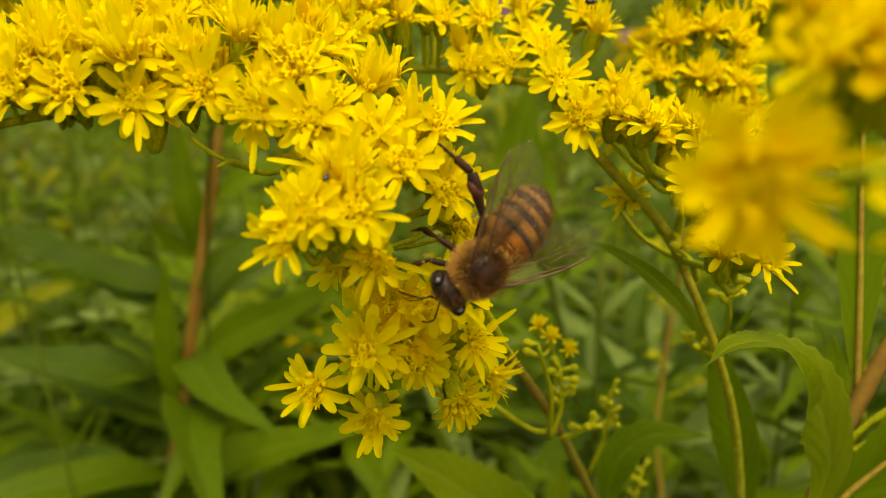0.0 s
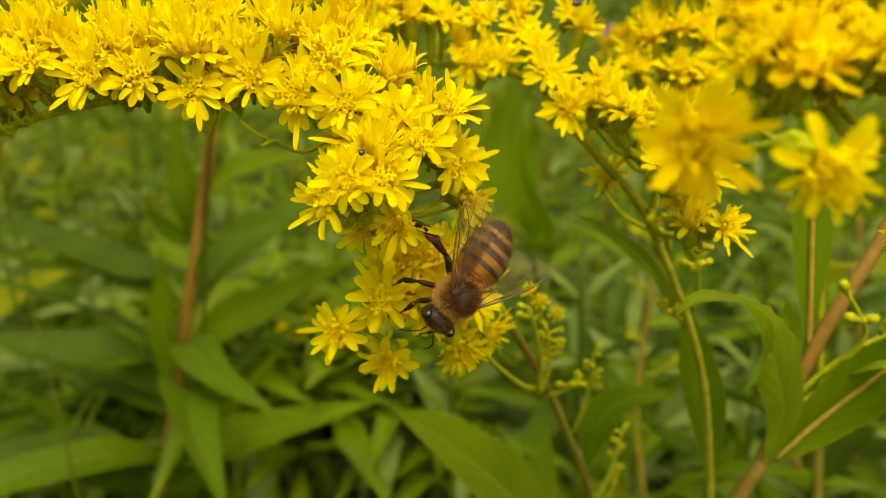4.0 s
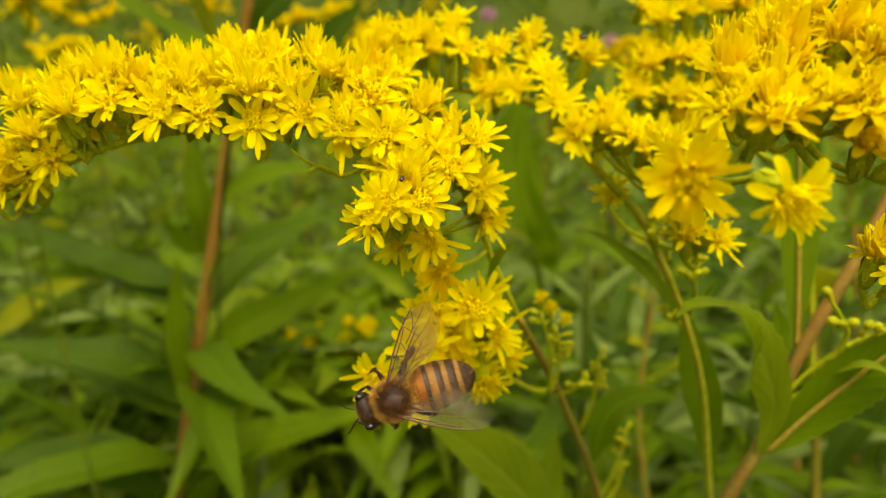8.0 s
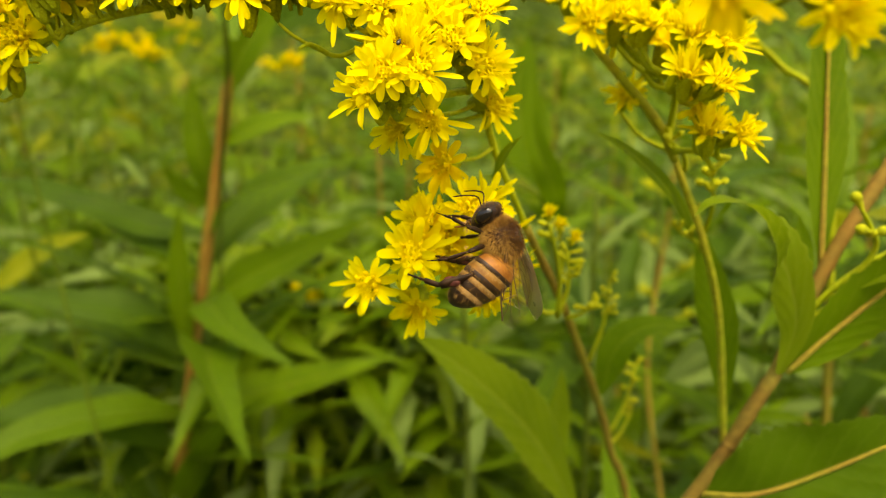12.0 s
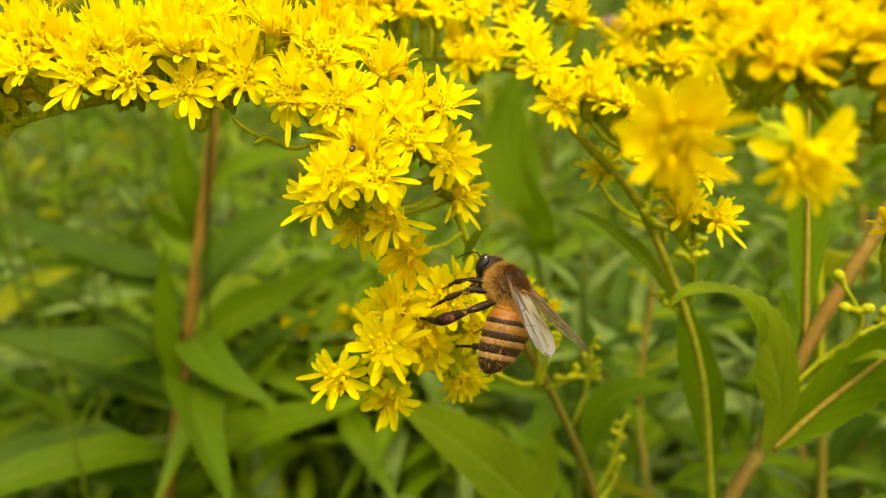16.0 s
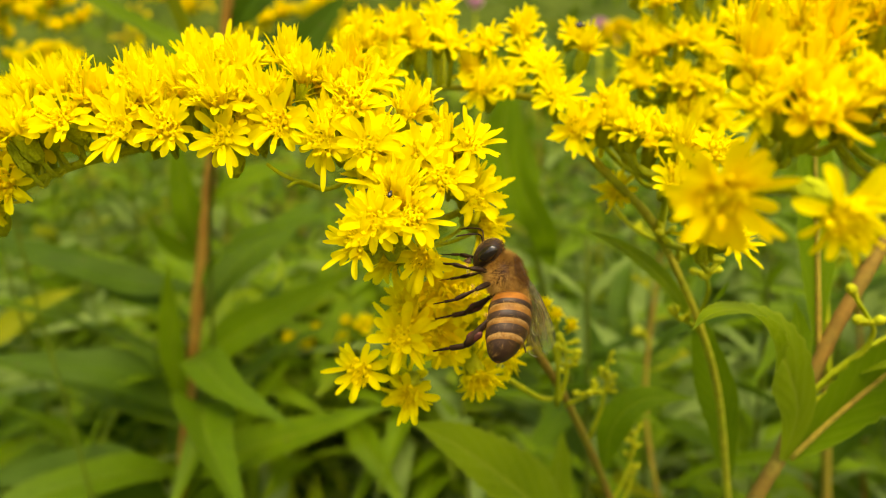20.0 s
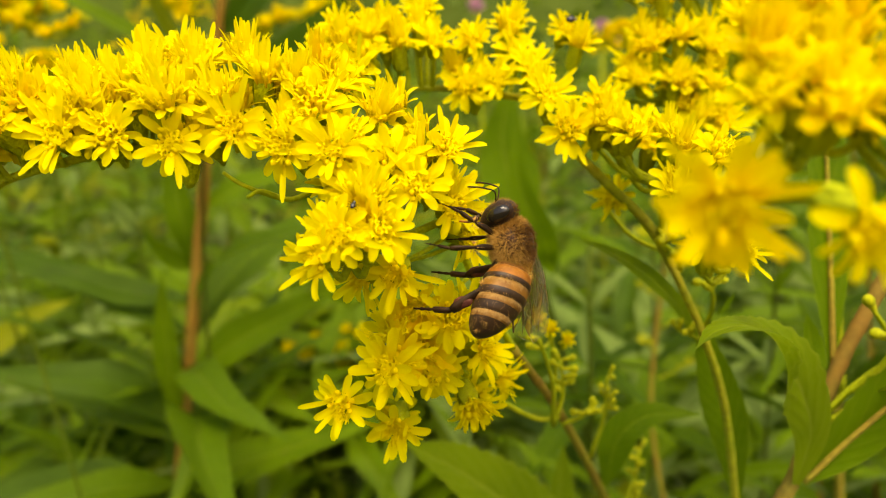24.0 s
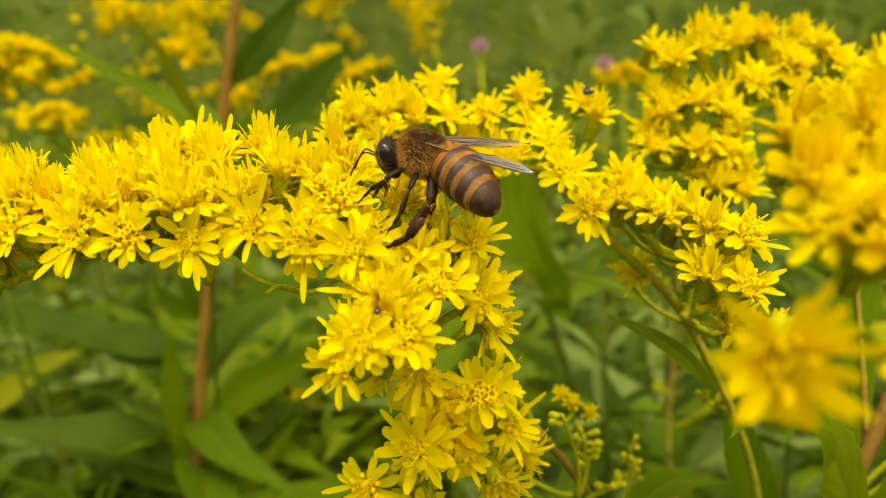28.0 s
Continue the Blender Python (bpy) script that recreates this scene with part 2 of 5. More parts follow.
def disc_mesh(seed, tall):
    """The middle of a head: small five-lobed tubes with anthers standing out of them."""
    rnd = random.Random(seed)
    bm = bmesh.new()
    uvl = bm.loops.layers.uv.new("UVMap")
    blob(bm, Vector((0, 0, -0.15)), (0.68, 0.68, 0.4), 12, 6)
    for i in range(15):
        a, r = i * 2.4, 0.175 * math.sqrt(i)
        lean = Vector((math.cos(a) * r * 0.9, math.sin(a) * r * 0.9, 1)).normalized()
        base = Vector((math.cos(a) * r, math.sin(a) * r, -0.3))
        h = tall * rnd.uniform(0.7, 1.15)
        top = base + lean * h
        if rnd.random() < 0.45:
            # a floret still closed: a blunt club
            tube(bm, [base, base + lean * h * 0.6, base + lean * h * 0.85, top, top + lean * 0.12], [0.1, 0.13, 0.23, 0.2, 0.06], 7)
            continue
        tube(bm, [base, base + lean * h * 0.6, top], [0.1, 0.13, 0.19], 6)
        for k in range(5):
            b = 2 * math.pi * k / 5 + a
            out = Vector((math.cos(b), math.sin(b), 0.25)) * 0.5
            s = Vector((-math.sin(b), math.cos(b), 0)) * 0.14
            bm.faces.new([bm.verts.new(q) for q in (top + out * 0.3 - s, top + out, top + out * 0.3 + s)])
        tube(bm, [top, top + lean * rnd.uniform(0.4, 0.9)], (0.085, 0.07), 5)
    for f in bm.faces:
        for loop in f.loops:
            loop[uvl].uv = (min(1.0, 0.25 + max(0.0, loop.vert.co.z) * 0.3), 0.0)
    for v in bm.verts:
        v.co *= MM
    return mesh_from(bm, "disc", DISC)


def cup_mesh():
    """Overlapping green bracts round the base of a head."""
    bm = bmesh.new()
    tube(bm, [Vector((0, 0, z)) for z in (-3.0, -2.5, -1.5, -0.5, 0.05)], [0.3, 0.58, 0.78, 0.8, 0.76], 10)
    for row, (z, r, k) in enumerate(((-1.5, 0.76, 8), (-0.75, 0.82, 8))):
        for i in range(k):
            a = 2 * math.pi * (i + 0.5 * row) / k
            o, s = Vector((math.cos(a), math.sin(a), 0)), Vector((-math.sin(a), math.cos(a), 0))
            q = [o * r * 0.9 + Vector((0, 0, z - 0.9)) - s * 0.2, o * r * 0.9 + Vector((0, 0, z - 0.9)) + s * 0.2,
                 o * (r + 0.07) + Vector((0, 0, z)) + s * 0.27, o * (r + 0.04) + Vector((0, 0, z + 0.85)), o * (r + 0.07) + Vector((0, 0, z)) - s * 0.27]
            bm.faces.new([bm.verts.new(v) for v in q])
    for v in bm.verts:
        v.co *= MM
    return mesh_from(bm, "bracts", CUP)


def petal_set(material):
    """Open and erect petals of one colour."""
    flat = [(2.3, 0.66, 42, 2, 0), (2.1, 0.7, 30, -12, 0.12), (2.5, 0.6, 54, 20, -0.12), (2.05, 0.68, 14, -34, 0), (2.4, 0.6, 66, 40, 0.1), (2.2, 0.66, 22, -4, -0.2)]
    up = [(2.7, 0.42, 78, 66, 0), (3.3, 0.4, 85, 78, 0.1), (2.6, 0.46, 68, 48, -0.1), (3.0, 0.38, 89, 84, 0.05), (3.5, 0.34, 87, 92, 0.0), (2.9, 0.44, 74, 60, 0.15)]
    return [petal_mesh("petal", *v, material) for v in flat], [petal_mesh("petal", *v, material) for v in up]


OPEN_PETALS, HALF_PETALS = petal_set(PETAL)
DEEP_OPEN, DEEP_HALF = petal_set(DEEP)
DISCS = [disc_mesh(1, 1.1), disc_mesh(2, 1.5), disc_mesh(3, 2.0)]
CUP_MESH = cup_mesh()


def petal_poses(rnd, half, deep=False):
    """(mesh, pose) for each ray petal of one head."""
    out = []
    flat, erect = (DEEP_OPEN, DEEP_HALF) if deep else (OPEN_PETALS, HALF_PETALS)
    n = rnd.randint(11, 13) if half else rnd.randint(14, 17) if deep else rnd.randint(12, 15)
    for i in range(n):
        a = 2 * math.pi * (i + rnd.uniform(-0.25, 0.25)) / n
        s = rnd.uniform(0.86, 1.12)
        tip = Matrix.Rotation(radians(rnd.uniform(-14, 12)), 4, "Y") @ Matrix.Rotation(radians(rnd.uniform(-22, 22)), 4, "X")
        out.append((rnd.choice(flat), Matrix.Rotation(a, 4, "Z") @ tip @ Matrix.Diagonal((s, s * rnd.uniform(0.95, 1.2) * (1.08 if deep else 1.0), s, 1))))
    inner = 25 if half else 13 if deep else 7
    for i in range(inner):
        a, s = i * 2.4, rnd.uniform(0.75, 1.12)
        near = 0.3 + 1.1 * (i / inner) ** 0.5
        if not half:
            # on an open head a few inner rays still stand half up
            a, near, s = i * 0.9 + rnd.uniform(-0.2, 0.2), rnd.uniform(1.5, 2.2), s * 0.62
        out.append((rnd.choice(erect), Matrix.Rotation(a, 4, "Z") @ Matrix.Rotation(radians(rnd.uniform(-10, 8)), 4, "Y") @ Matrix.Diagonal((near, 1.0, s, 1))))
    return out


def joined(name, pieces):
    """One mesh from (mesh, pose) pieces that share their material."""
    bm = bmesh.new()
    for me, m in pieces:
        k = len(bm.verts)
        bm.from_mesh(me)
        bm.verts.ensure_lookup_table()
        for v in bm.verts[k:]:
            v.co = m @ v.co
    return mesh_from(bm, name, pieces[0][0].materials[0])


JOINED = {}


def flower_head(parent, place, az, el, size, rnd, half, single, deep=False):
    """A flower head: bracts, disc and ray petals, looking along (az, el) degrees."""
    n = Vector((math.cos(radians(az)) * math.cos(radians(el)), math.sin(radians(az)) * math.cos(radians(el)), math.sin(radians(el))))
    m = Matrix.Translation(place) @ facing(n, rnd.uniform(0, 6.28)) @ Matrix.Scale(size, 4)
    head = part("flower_head", CUP_MESH, parent, m)
    part("disc", rnd.choice(DISCS[1:] if half else DISCS[:2]), head)
    if single:
        for me, q in petal_poses(rnd, half, deep):
            part("petal", me, head, q)
    else:
        key = (half, deep, rnd.randint(0, 4))
        if key not in JOINED:
            JOINED[key] = joined("petals", petal_poses(rnd, half, deep))
        part("petals", JOINED[key], head)
    return n


def stalks(parent, heads, axis, rnd, r=0.3):
    """A thin curved stalk from each head back to the nearest stretch of the axis."""
    for place, n in heads:
        back = place - n * 2.9 * MM
        near = min(axis, key=lambda p: (p - back).length + 0.5 * max(0.0, p.z - back.z))
        mid = (back * 0.55 + near * 0.45) - n * 0.8 * MM + Vector((0, 0, -0.5 * MM))
        bm = bmesh.new()
        tube(bm, spline([near, mid, back], 7), (r * 1.25 * MM, r * MM), 6)
        part("stalk", mesh_from(bm, "stalk", STALK), parent)


def spray(name, label, axis, radii, lists, seed, single, size=1.0, material=None, group="goldenrod flower sprays", r=0.3, fill=1, deep=0.0, bare=0, lift=(-0.7, 2.3)):
    """A flowering branch: its axis, the heads given as (x, y, z, azimuth, elevation), and a stalk for each."""
    rnd = random.Random(seed)
    ctrl = [at(*p) for p in axis]
    root = tagged(new(name), label, "flower spray", group)
    root.matrix_basis = Matrix.Translation(ctrl[0])
    inv = -ctrl[0]
    line = spline([p + inv for p in ctrl], 10 * len(ctrl))
    bm = bmesh.new()
    tube(bm, line, [v * MM for v in radii], 9)
    part("axis", mesh_from(bm, "axis", material or STALK), root)
    heads = []
    for k, (x, y, z, az, el) in enumerate(h for rows in lists for h in rows):
        place = at(x, y, z) + inv
        half = el > 50
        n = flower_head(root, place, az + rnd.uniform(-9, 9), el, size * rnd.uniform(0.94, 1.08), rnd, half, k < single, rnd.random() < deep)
        heads.append((place, n))
    # smaller heads crowd in behind the open ones
    crowd = [f for rows, f in zip(lists, fill if isinstance(fill, tuple) else (fill,) * len(lists)) for _ in rows]
    for (place, n), more in list(zip(heads, crowd))[bare:]:
        for _ in range(more):
            p = place + Vector((rnd.uniform(-2.2, 2.0), rnd.uniform(1.2, 4.2), rnd.uniform(*lift))) * MM * size
            up = rnd.uniform(15, 80)
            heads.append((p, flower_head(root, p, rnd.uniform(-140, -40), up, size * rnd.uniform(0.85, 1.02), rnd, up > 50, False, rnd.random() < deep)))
    stalks(root, heads, line, rnd, r)
    return root


# ---- leaves, stems, buds ----
def leaf_mesh(name, ctrl, width, up, material, fold=0.18, n=18, wave=0.0, seed=0, base=0.12, teeth=0.0, up2=None):
    """A lance-shaped blade along a line: folded along the midrib, slightly wavy, finely toothed towards the tip."""
    rnd = random.Random(seed)
    bm = bmesh.new()
    uvl = bm.loops.layers.uv.new("UVMap")
    line, rows, ph = spline(ctrl, n), [], rnd.uniform(0, 6)
    first = Vector(up).normalized()
    last = Vector(up2 or up).normalized()
    for i, p in enumerate(line):
        u = i / n
        up = first.lerp(last, u)
        d = (line[min(i + 1, n)] - line[max(i - 1, 0)]).normalized()
        side = d.cross(up).normalized()
        nor = side.cross(d).normalized()
        w = width / 2 * max(0.02, (base + (1 - base) * math.sin(min(1, u / 0.42) * math.pi / 2)) * (1 - max(0, (u - 0.3) / 0.7) ** 1.7))
        if teeth and 0.25 < u < 0.97:
            w *= 1 + teeth * (1 if i % 2 else -1)
        row = []
        for s in (-1, -0.8, -0.4, -0.08, 0, 0.08, 0.4, 0.8, 1):
            lift = abs(s) * w * fold + wave * w * math.sin(u * 13 + ph + (1.5 if s > 0 else 0)) * abs(s) ** 2 - (0.03 * w if abs(s) < 0.05 else 0)
            row.append((bm.verts.new(p + side * (s * w) + nor * lift), u, s))
        rows.append(row)
    for a, b in zip(rows, rows[1:]):
        for j in range(8):
            quad = (a[j], a[j + 1], b[j + 1], b[j])
            f = bm.faces.new([q[0] for q in quad])
            for loop, q in zip(f.loops, quad):
                loop[uvl].uv = (q[1], q[2])
    return mesh_from(bm, name, material)


def stock_leaves(materials):
    """Leaves along +x from the stem, one metre long at scale 1 in proportion, in several bends."""
    out = []
    for i, m in enumerate(materials):
        bend = (-0.05, -0.22, -0.4, 0.06, -0.3, -0.14)[i % 6]
        ctrl = [Vector((0, 0, 0)), Vector((0.3, 0.02 * (-1) ** i, 0.06)), Vector((0.66, 0.05 * (-1) ** i, 0.06 + bend * 0.4)), Vector((1.0, 0.03, bend))]
        out.append(leaf_mesh("leaf", ctrl, 0.17 + 0.02 * (i % 3), (0, 0, 1), m, fold=0.15 + 0.05 * (i % 3), n=14, wave=0.12, seed=i))
    return out


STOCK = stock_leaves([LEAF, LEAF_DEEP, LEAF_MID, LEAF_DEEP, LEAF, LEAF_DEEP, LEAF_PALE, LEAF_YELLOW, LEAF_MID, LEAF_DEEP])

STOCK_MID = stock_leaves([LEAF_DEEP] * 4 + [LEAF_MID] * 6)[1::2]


def plant(name, label, line, r0, r1, material, leaves, seed, length=(60, 95), start=0.0, stop=1.0, group="goldenrod plants", stock=None, nodes=True):
    """A leafy stem from the ground up: line runs from base to top; leaves spiral round it."""
    rnd = random.Random(seed)
    root = tagged(new(name), label, "plant", group)
    root.matrix_basis = Matrix.Translation(line[0])
    pts = [p - line[0] for p in line]
    bm = bmesh.new()
    k = len(pts)
    radii = [(r0 + (r1 - r0) * i / (k - 1)) * MM * (1.1 if nodes and i % 6 == 0 else 1.0) for i in range(k)]
    tube(bm, pts, radii, 10)
    part("stem", mesh_from(bm, "stem", material), root)
    a = rnd.uniform(0, 6.28)
    for i in range(leaves):
        u = start + (stop - start) * (i + rnd.uniform(0.2, 0.8)) / leaves
        p = pts[min(k - 1, int(u * (k - 1)))]
        a += 2.4 + rnd.uniform(-0.4, 0.4)
        s = rnd.uniform(*length) * MM * (1.0 - 0.45 * max(0, u - 0.6) / 0.4)
        m = Matrix.Translation(p) @ Matrix.Rotation(a, 4, "Z") @ Matrix.Rotation(radians(-rnd.uniform(5, 50)), 4, "Y") @ Matrix.Rotation(radians(rnd.uniform(-25, 25)), 4, "X") @ Matrix.Scale(s, 4)
        part("leaf", rnd.choice(stock or STOCK), root, m)
    return root


def own_leaf(parent, ctrl, width, up, material=None, fold=0.18, wave=0.05, label="", seed=0, teeth=0.0, n=22, up2=None):
    """One particular leaf of a plant, along places in millimetres."""
    inv = -parent.matrix_basis.translation
    me = leaf_mesh("leaf", [at(*p) + inv for p in ctrl], width * MM, up, material or LEAF, fold, n, wave, seed, teeth=teeth, up2=up2)
    return part("leaf", me, parent, None, label)


def side_twig(parent, ctrl, r, material=None):
    """A thin side shoot or midrib of a plant, along places in millimetres."""
    inv = -parent.matrix_basis.translation
    bm = bmesh.new()
    tube(bm, spline([at(*p) + inv for p in ctrl], 6 * len(ctrl)), (r * MM, r * 0.6 * MM), 8)
    return part("side_shoot" if material is None else "midrib", mesh_from(bm, "shoot", material or STALK), parent)


def ribbed_leaf(parent, ctrl, width, up, material, seed, label):
    """A large toothed leaf with a raised tan midrib."""
    blade = own_leaf(parent, ctrl, width, up, material, 0.14, 0.1, label, seed, 0.045, 44)
    n = Vector(up).normalized() * 0.22
    inv = -parent.matrix_basis.translation
    bm = bmesh.new()
    tube(bm, spline([at(*p) + n * MM + inv for p in ctrl], 30), (0.42 * MM, 0.14 * MM), 8)
    part("midrib", mesh_from(bm, "midrib", WARM_STEM), blade)


def bud_mesh():
    bm = bmesh.new()
    blob(bm, Vector((0, 0, 0.55 * MM)), (0.58 * MM, 0.58 * MM, 0.7 * MM), 10, 8)
    tube(bm, [Vector((0, 0, -1.2 * MM)), Vector((0, 0, 0.2 * MM))], (0.22 * MM, 0.45 * MM), 6)
    return mesh_from(bm, "bud", BUD)


BUD_MESH = bud_mesh()


def bud_cluster(parent, top, foot, count, seed, size=1.0):
    """A short side shoot with round closed buds along it; top and foot in millimetres."""
    rnd = random.Random(seed)
    inv = -parent.matrix_basis.translation
    a, b = at(*foot) + inv, at(*top) + inv
    line = spline([a, (a + b) / 2 + Vector((0.8 * MM, 0, 0)), b], 8)
    bm = bmesh.new()
    tube(bm, line, (0.4 * MM, 0.22 * MM), 6)
    part("side_shoot", mesh_from(bm, "side_shoot", STALK), parent)
    for i in range(count):
        p = line[8 - min(6, i // 2)]
        d = Vector((rnd.uniform(-1, 1), rnd.uniform(-1, 0.4), rnd.uniform(0.1, 1.0))).normalized()
        part("bud", BUD_MESH, parent, Matrix.Translation(p + d * 1.15 * MM) @ facing(d) @ Matrix.Scale(0.85 * size * rnd.uniform(0.8, 1.15), 4))


# ---- the honeybee (local millimetres: x ahead, y left, z up from the back) ----
def bee_materials():
    out = {}
    m, nt, p = mat("bee_brown_shell", (0.035, 0.017, 0.007), 0.45, 0.3)
    f, n = noise_fac(nt, 900.0, 0.35, 0.65)
    nt.links.new(mixed(nt, f, (0.03, 0.012, 0.005), (0.06, 0.024, 0.008)), p.inputs["Base Color"])
    bump(nt, p, n.outputs["Fac"], 0.4, 0.0001)
    out["shell"] = m
    m, nt, p = mat("bee_head_shell", (0.018, 0.009, 0.005), 0.5, 0.25)
    f, n = noise_fac(nt, 900.0, 0.35, 0.65)
    nt.links.new(mixed(nt, f, (0.012, 0.006, 0.004), (0.03, 0.014, 0.006)), p.inputs["Base Color"])
    bump(nt, p, n.outputs["Fac"], 0.4, 0.0001)
    out["head"] = m
    m, nt, p = mat("bee_leg", (0.016, 0.008, 0.004), 0.55, 0.15)
    f, n = noise_fac(nt, 1500.0, 0.35, 0.65)
    nt.links.new(mixed(nt, f, (0.014, 0.007, 0.003), (0.04, 0.017, 0.005)), p.inputs["Base Color"])
    out["leg"] = m
    m, nt, p = mat("bee_eye", (0.012, 0.008, 0.006), 0.16, 0.6)
    v = node(nt, "ShaderNodeTexVoronoi", Scale=9000.0)
    tc = nt.nodes.new("ShaderNodeTexCoord")
    nt.links.new(tc.outputs["Object"], v.inputs["Vector"])
    bump(nt, p, v.outputs["Distance"], 0.15, 0.00003)
    out["eye"] = m
    m, nt, p = mat("bee_amber", (0.42, 0.16, 0.025), 0.5, 0.25)
    f, n = noise_fac(nt, 1300.0, 0.3, 0.7)
    nt.links.new(mixed(nt, f, (0.18, 0.06, 0.006), (0.32, 0.12, 0.012)), p.inputs["Base Color"])
    bump(nt, p, n.outputs["Fac"], 0.35, 0.0001)
    out["amber"] = m
    m, nt, p = mat("bee_tan_ring", (0.36, 0.18, 0.04), 0.5, 0.25)
    f, n = noise_fac(nt, 1300.0, 0.3, 0.7)
    nt.links.new(mixed(nt, f, (0.165, 0.067, 0.008), (0.275, 0.125, 0.018)), p.inputs["Base Color"])
    bump(nt, p, n.outputs["Fac"], 0.35, 0.0001)
    out["tan"] = m
    m, nt, p = mat("bee_dark_band", (0.025, 0.012, 0.006), 0.45, 0.3)
    f, n = noise_fac(nt, 1300.0, 0.3, 0.7)
    nt.links.new(mixed(nt, f, (0.018, 0.009, 0.005), (0.05, 0.024, 0.01)), p.inputs["Base Color"])
    out["band"] = m
    m, nt, p = mat("bee_fuzz", (0.5, 0.29, 0.08), 0.7, 0.2)
    info = nt.nodes.new("ShaderNodeNewGeometry")
    nt.links.new(mixed(nt, info.outputs["Random Per Island"], (0.34, 0.165, 0.025), (0.6, 0.36, 0.085)), p.inputs["Base Color"])
    out["fuzz"] = m
    m, nt, p = mat("bee_dark_fuzz", (0.08, 0.035, 0.008), 0.7, 0.15)
    info = nt.nodes.new("ShaderNodeNewGeometry")
    nt.links.new(mixed(nt, info.outputs["Random Per Island"], (0.05, 0.02, 0.005), (0.16, 0.07, 0.013)), p.inputs["Base Color"])
    out["dark"] = m
    m, nt, p = mat("bee_pale_fuzz", (0.62, 0.5, 0.28), 0.7, 0.2)
    info = nt.nodes.new("ShaderNodeNewGeometry")
    nt.links.new(mixed(nt, info.outputs["Random Per Island"], (0.24, 0.12, 0.02), (0.42, 0.25, 0.06)), p.inputs["Base Color"])
    out["pale"] = m
    m, nt, p = mat("bee_cream_hair", (0.6, 0.5, 0.3), 0.6, 0.2)
    info = nt.nodes.new("ShaderNodeNewGeometry")
    nt.links.new(mixed(nt, info.outputs["Random Per Island"], (0.24, 0.13, 0.035), (0.46, 0.3, 0.11)), p.inputs["Base Color"])
    out["cream"] = m
    m, nt, p = mat("bee_wing_membrane", (0.3, 0.2, 0.09), 0.2, 0.6)
    tr = nt.nodes.new("ShaderNodeBsdfTransparent")
    tr.inputs[0].default_value = (0.95, 0.91, 0.8, 1)
    gl = nt.nodes.new("ShaderNodeBsdfGlossy")
    gl.inputs["Color"].default_value, gl.inputs["Roughness"].default_value = (0.74, 0.67, 0.54, 1), 0.38
    fr = node(nt, "ShaderNodeFresnel", IOR=1.18)
    f, n = noise_fac(nt, 500.0, 0.3, 0.7)
    ad = nt.nodes.new("ShaderNodeMath")
    ad.inputs[1].default_value = 0.03
    nt.links.new(fr.outputs[0], ad.inputs[0])
    mx = nt.nodes.new("ShaderNodeMixShader")
    nt.links.new(ad.outputs[0], mx.inputs[0])
    film, haze = nt.nodes.new("ShaderNodeMixShader"), nt.nodes.new("ShaderNodeBsdfTranslucent")
    film.inputs[0].default_value, haze.inputs["Color"].default_value = 0.12, (0.8, 0.8, 0.55, 1)
    nt.links.new(tr.outputs[0], film.inputs[1])
    nt.links.new(haze.outputs[0], film.inputs[2])
    nt.links.new(film.outputs[0], mx.inputs[1])
    nt.links.new(gl.outputs[0], mx.inputs[2])
    bump(nt, gl, n.outputs["Fac"], 0.5, 0.0002)
    nt.links.new(mx.outputs[0], nt.nodes["Material Output"].inputs["Surface"])
    out["wing"] = m
    out["vein"] = mat("bee_wing_vein", (0.1, 0.05, 0.018), 0.4)[0]
    m, nt, p = mat("pollen_load", (0.13, 0.022, 0.012), 0.6, 0.3)
    f, n = noise_fac(nt, 2500.0, 0.3, 0.7)
    nt.links.new(mixed(nt, f, (0.05, 0.011, 0.007), (0.11, 0.028, 0.014)), p.inputs["Base Color"])
    bump(nt, p, n.outputs["Fac"], 0.8, 0.0002)
    out["pollen"] = m
    return out


BEE = bee_materials()


def hairs(centre, radii, count, length, seed, material, keep=lambda v: True, lean=(0, 0, 0), width=0.02):
    """Fine tapered hairs standing on an ellipsoid."""
    rnd = random.Random(seed)
    verts, faces = [], []
    while len(faces) < count:
        v = Vector((rnd.gauss(0, 1), rnd.gauss(0, 1), rnd.gauss(0, 1))).normalized()
        if not keep(v):
            continue
        p = Vector([centre[i] + v[i] * radii[i] for i in range(3)])
        n = Vector([v[i] / radii[i] for i in range(3)]).normalized()
        d = (n + Vector(lean) + Vector((rnd.gauss(0, 0.25), rnd.gauss(0, 0.25), rnd.gauss(0, 0.25)))).normalized()
        s = d.orthogonal().normalized() * width
        s.rotate(Matrix.Rotation(rnd.uniform(0, 6.28), 3, d))
        k = len(verts)
        verts += [(p - s) * MM, (p + s) * MM, (p + d * length * rnd.uniform(0.6, 1.15)) * MM]
        faces.append((k, k + 1, k + 2))
    me = bpy.data.meshes.new("fuzz")
    me.from_pydata(verts, [], faces)
    me.materials.append(material)
    return me


ABDOMEN = [(-1.45, 0.55), (-1.75, 1.12), (-2.3, 1.58), (-3.1, 1.78), (-4.2, 1.82), (-5.2, 1.7), (-6.1, 1.5), (-6.9, 1.16), (-7.5, 0.72), (-7.8, 0.25)]
WAIST = Vector((-1.4, 0, -0.3))


def girth(x):
    for (a, ra), (b, rb) in zip(ABDOMEN, ABDOMEN[1:]):
        if b <= x <= a:
            return ra + (rb - ra) * (a - x) / (a - b)
    return 0.2


def droop(x):
    """The abdomen's middle line bends down towards its tip."""
    return -0.25 - 0.042 * max(0.0, -x - 1.6) ** 1.8


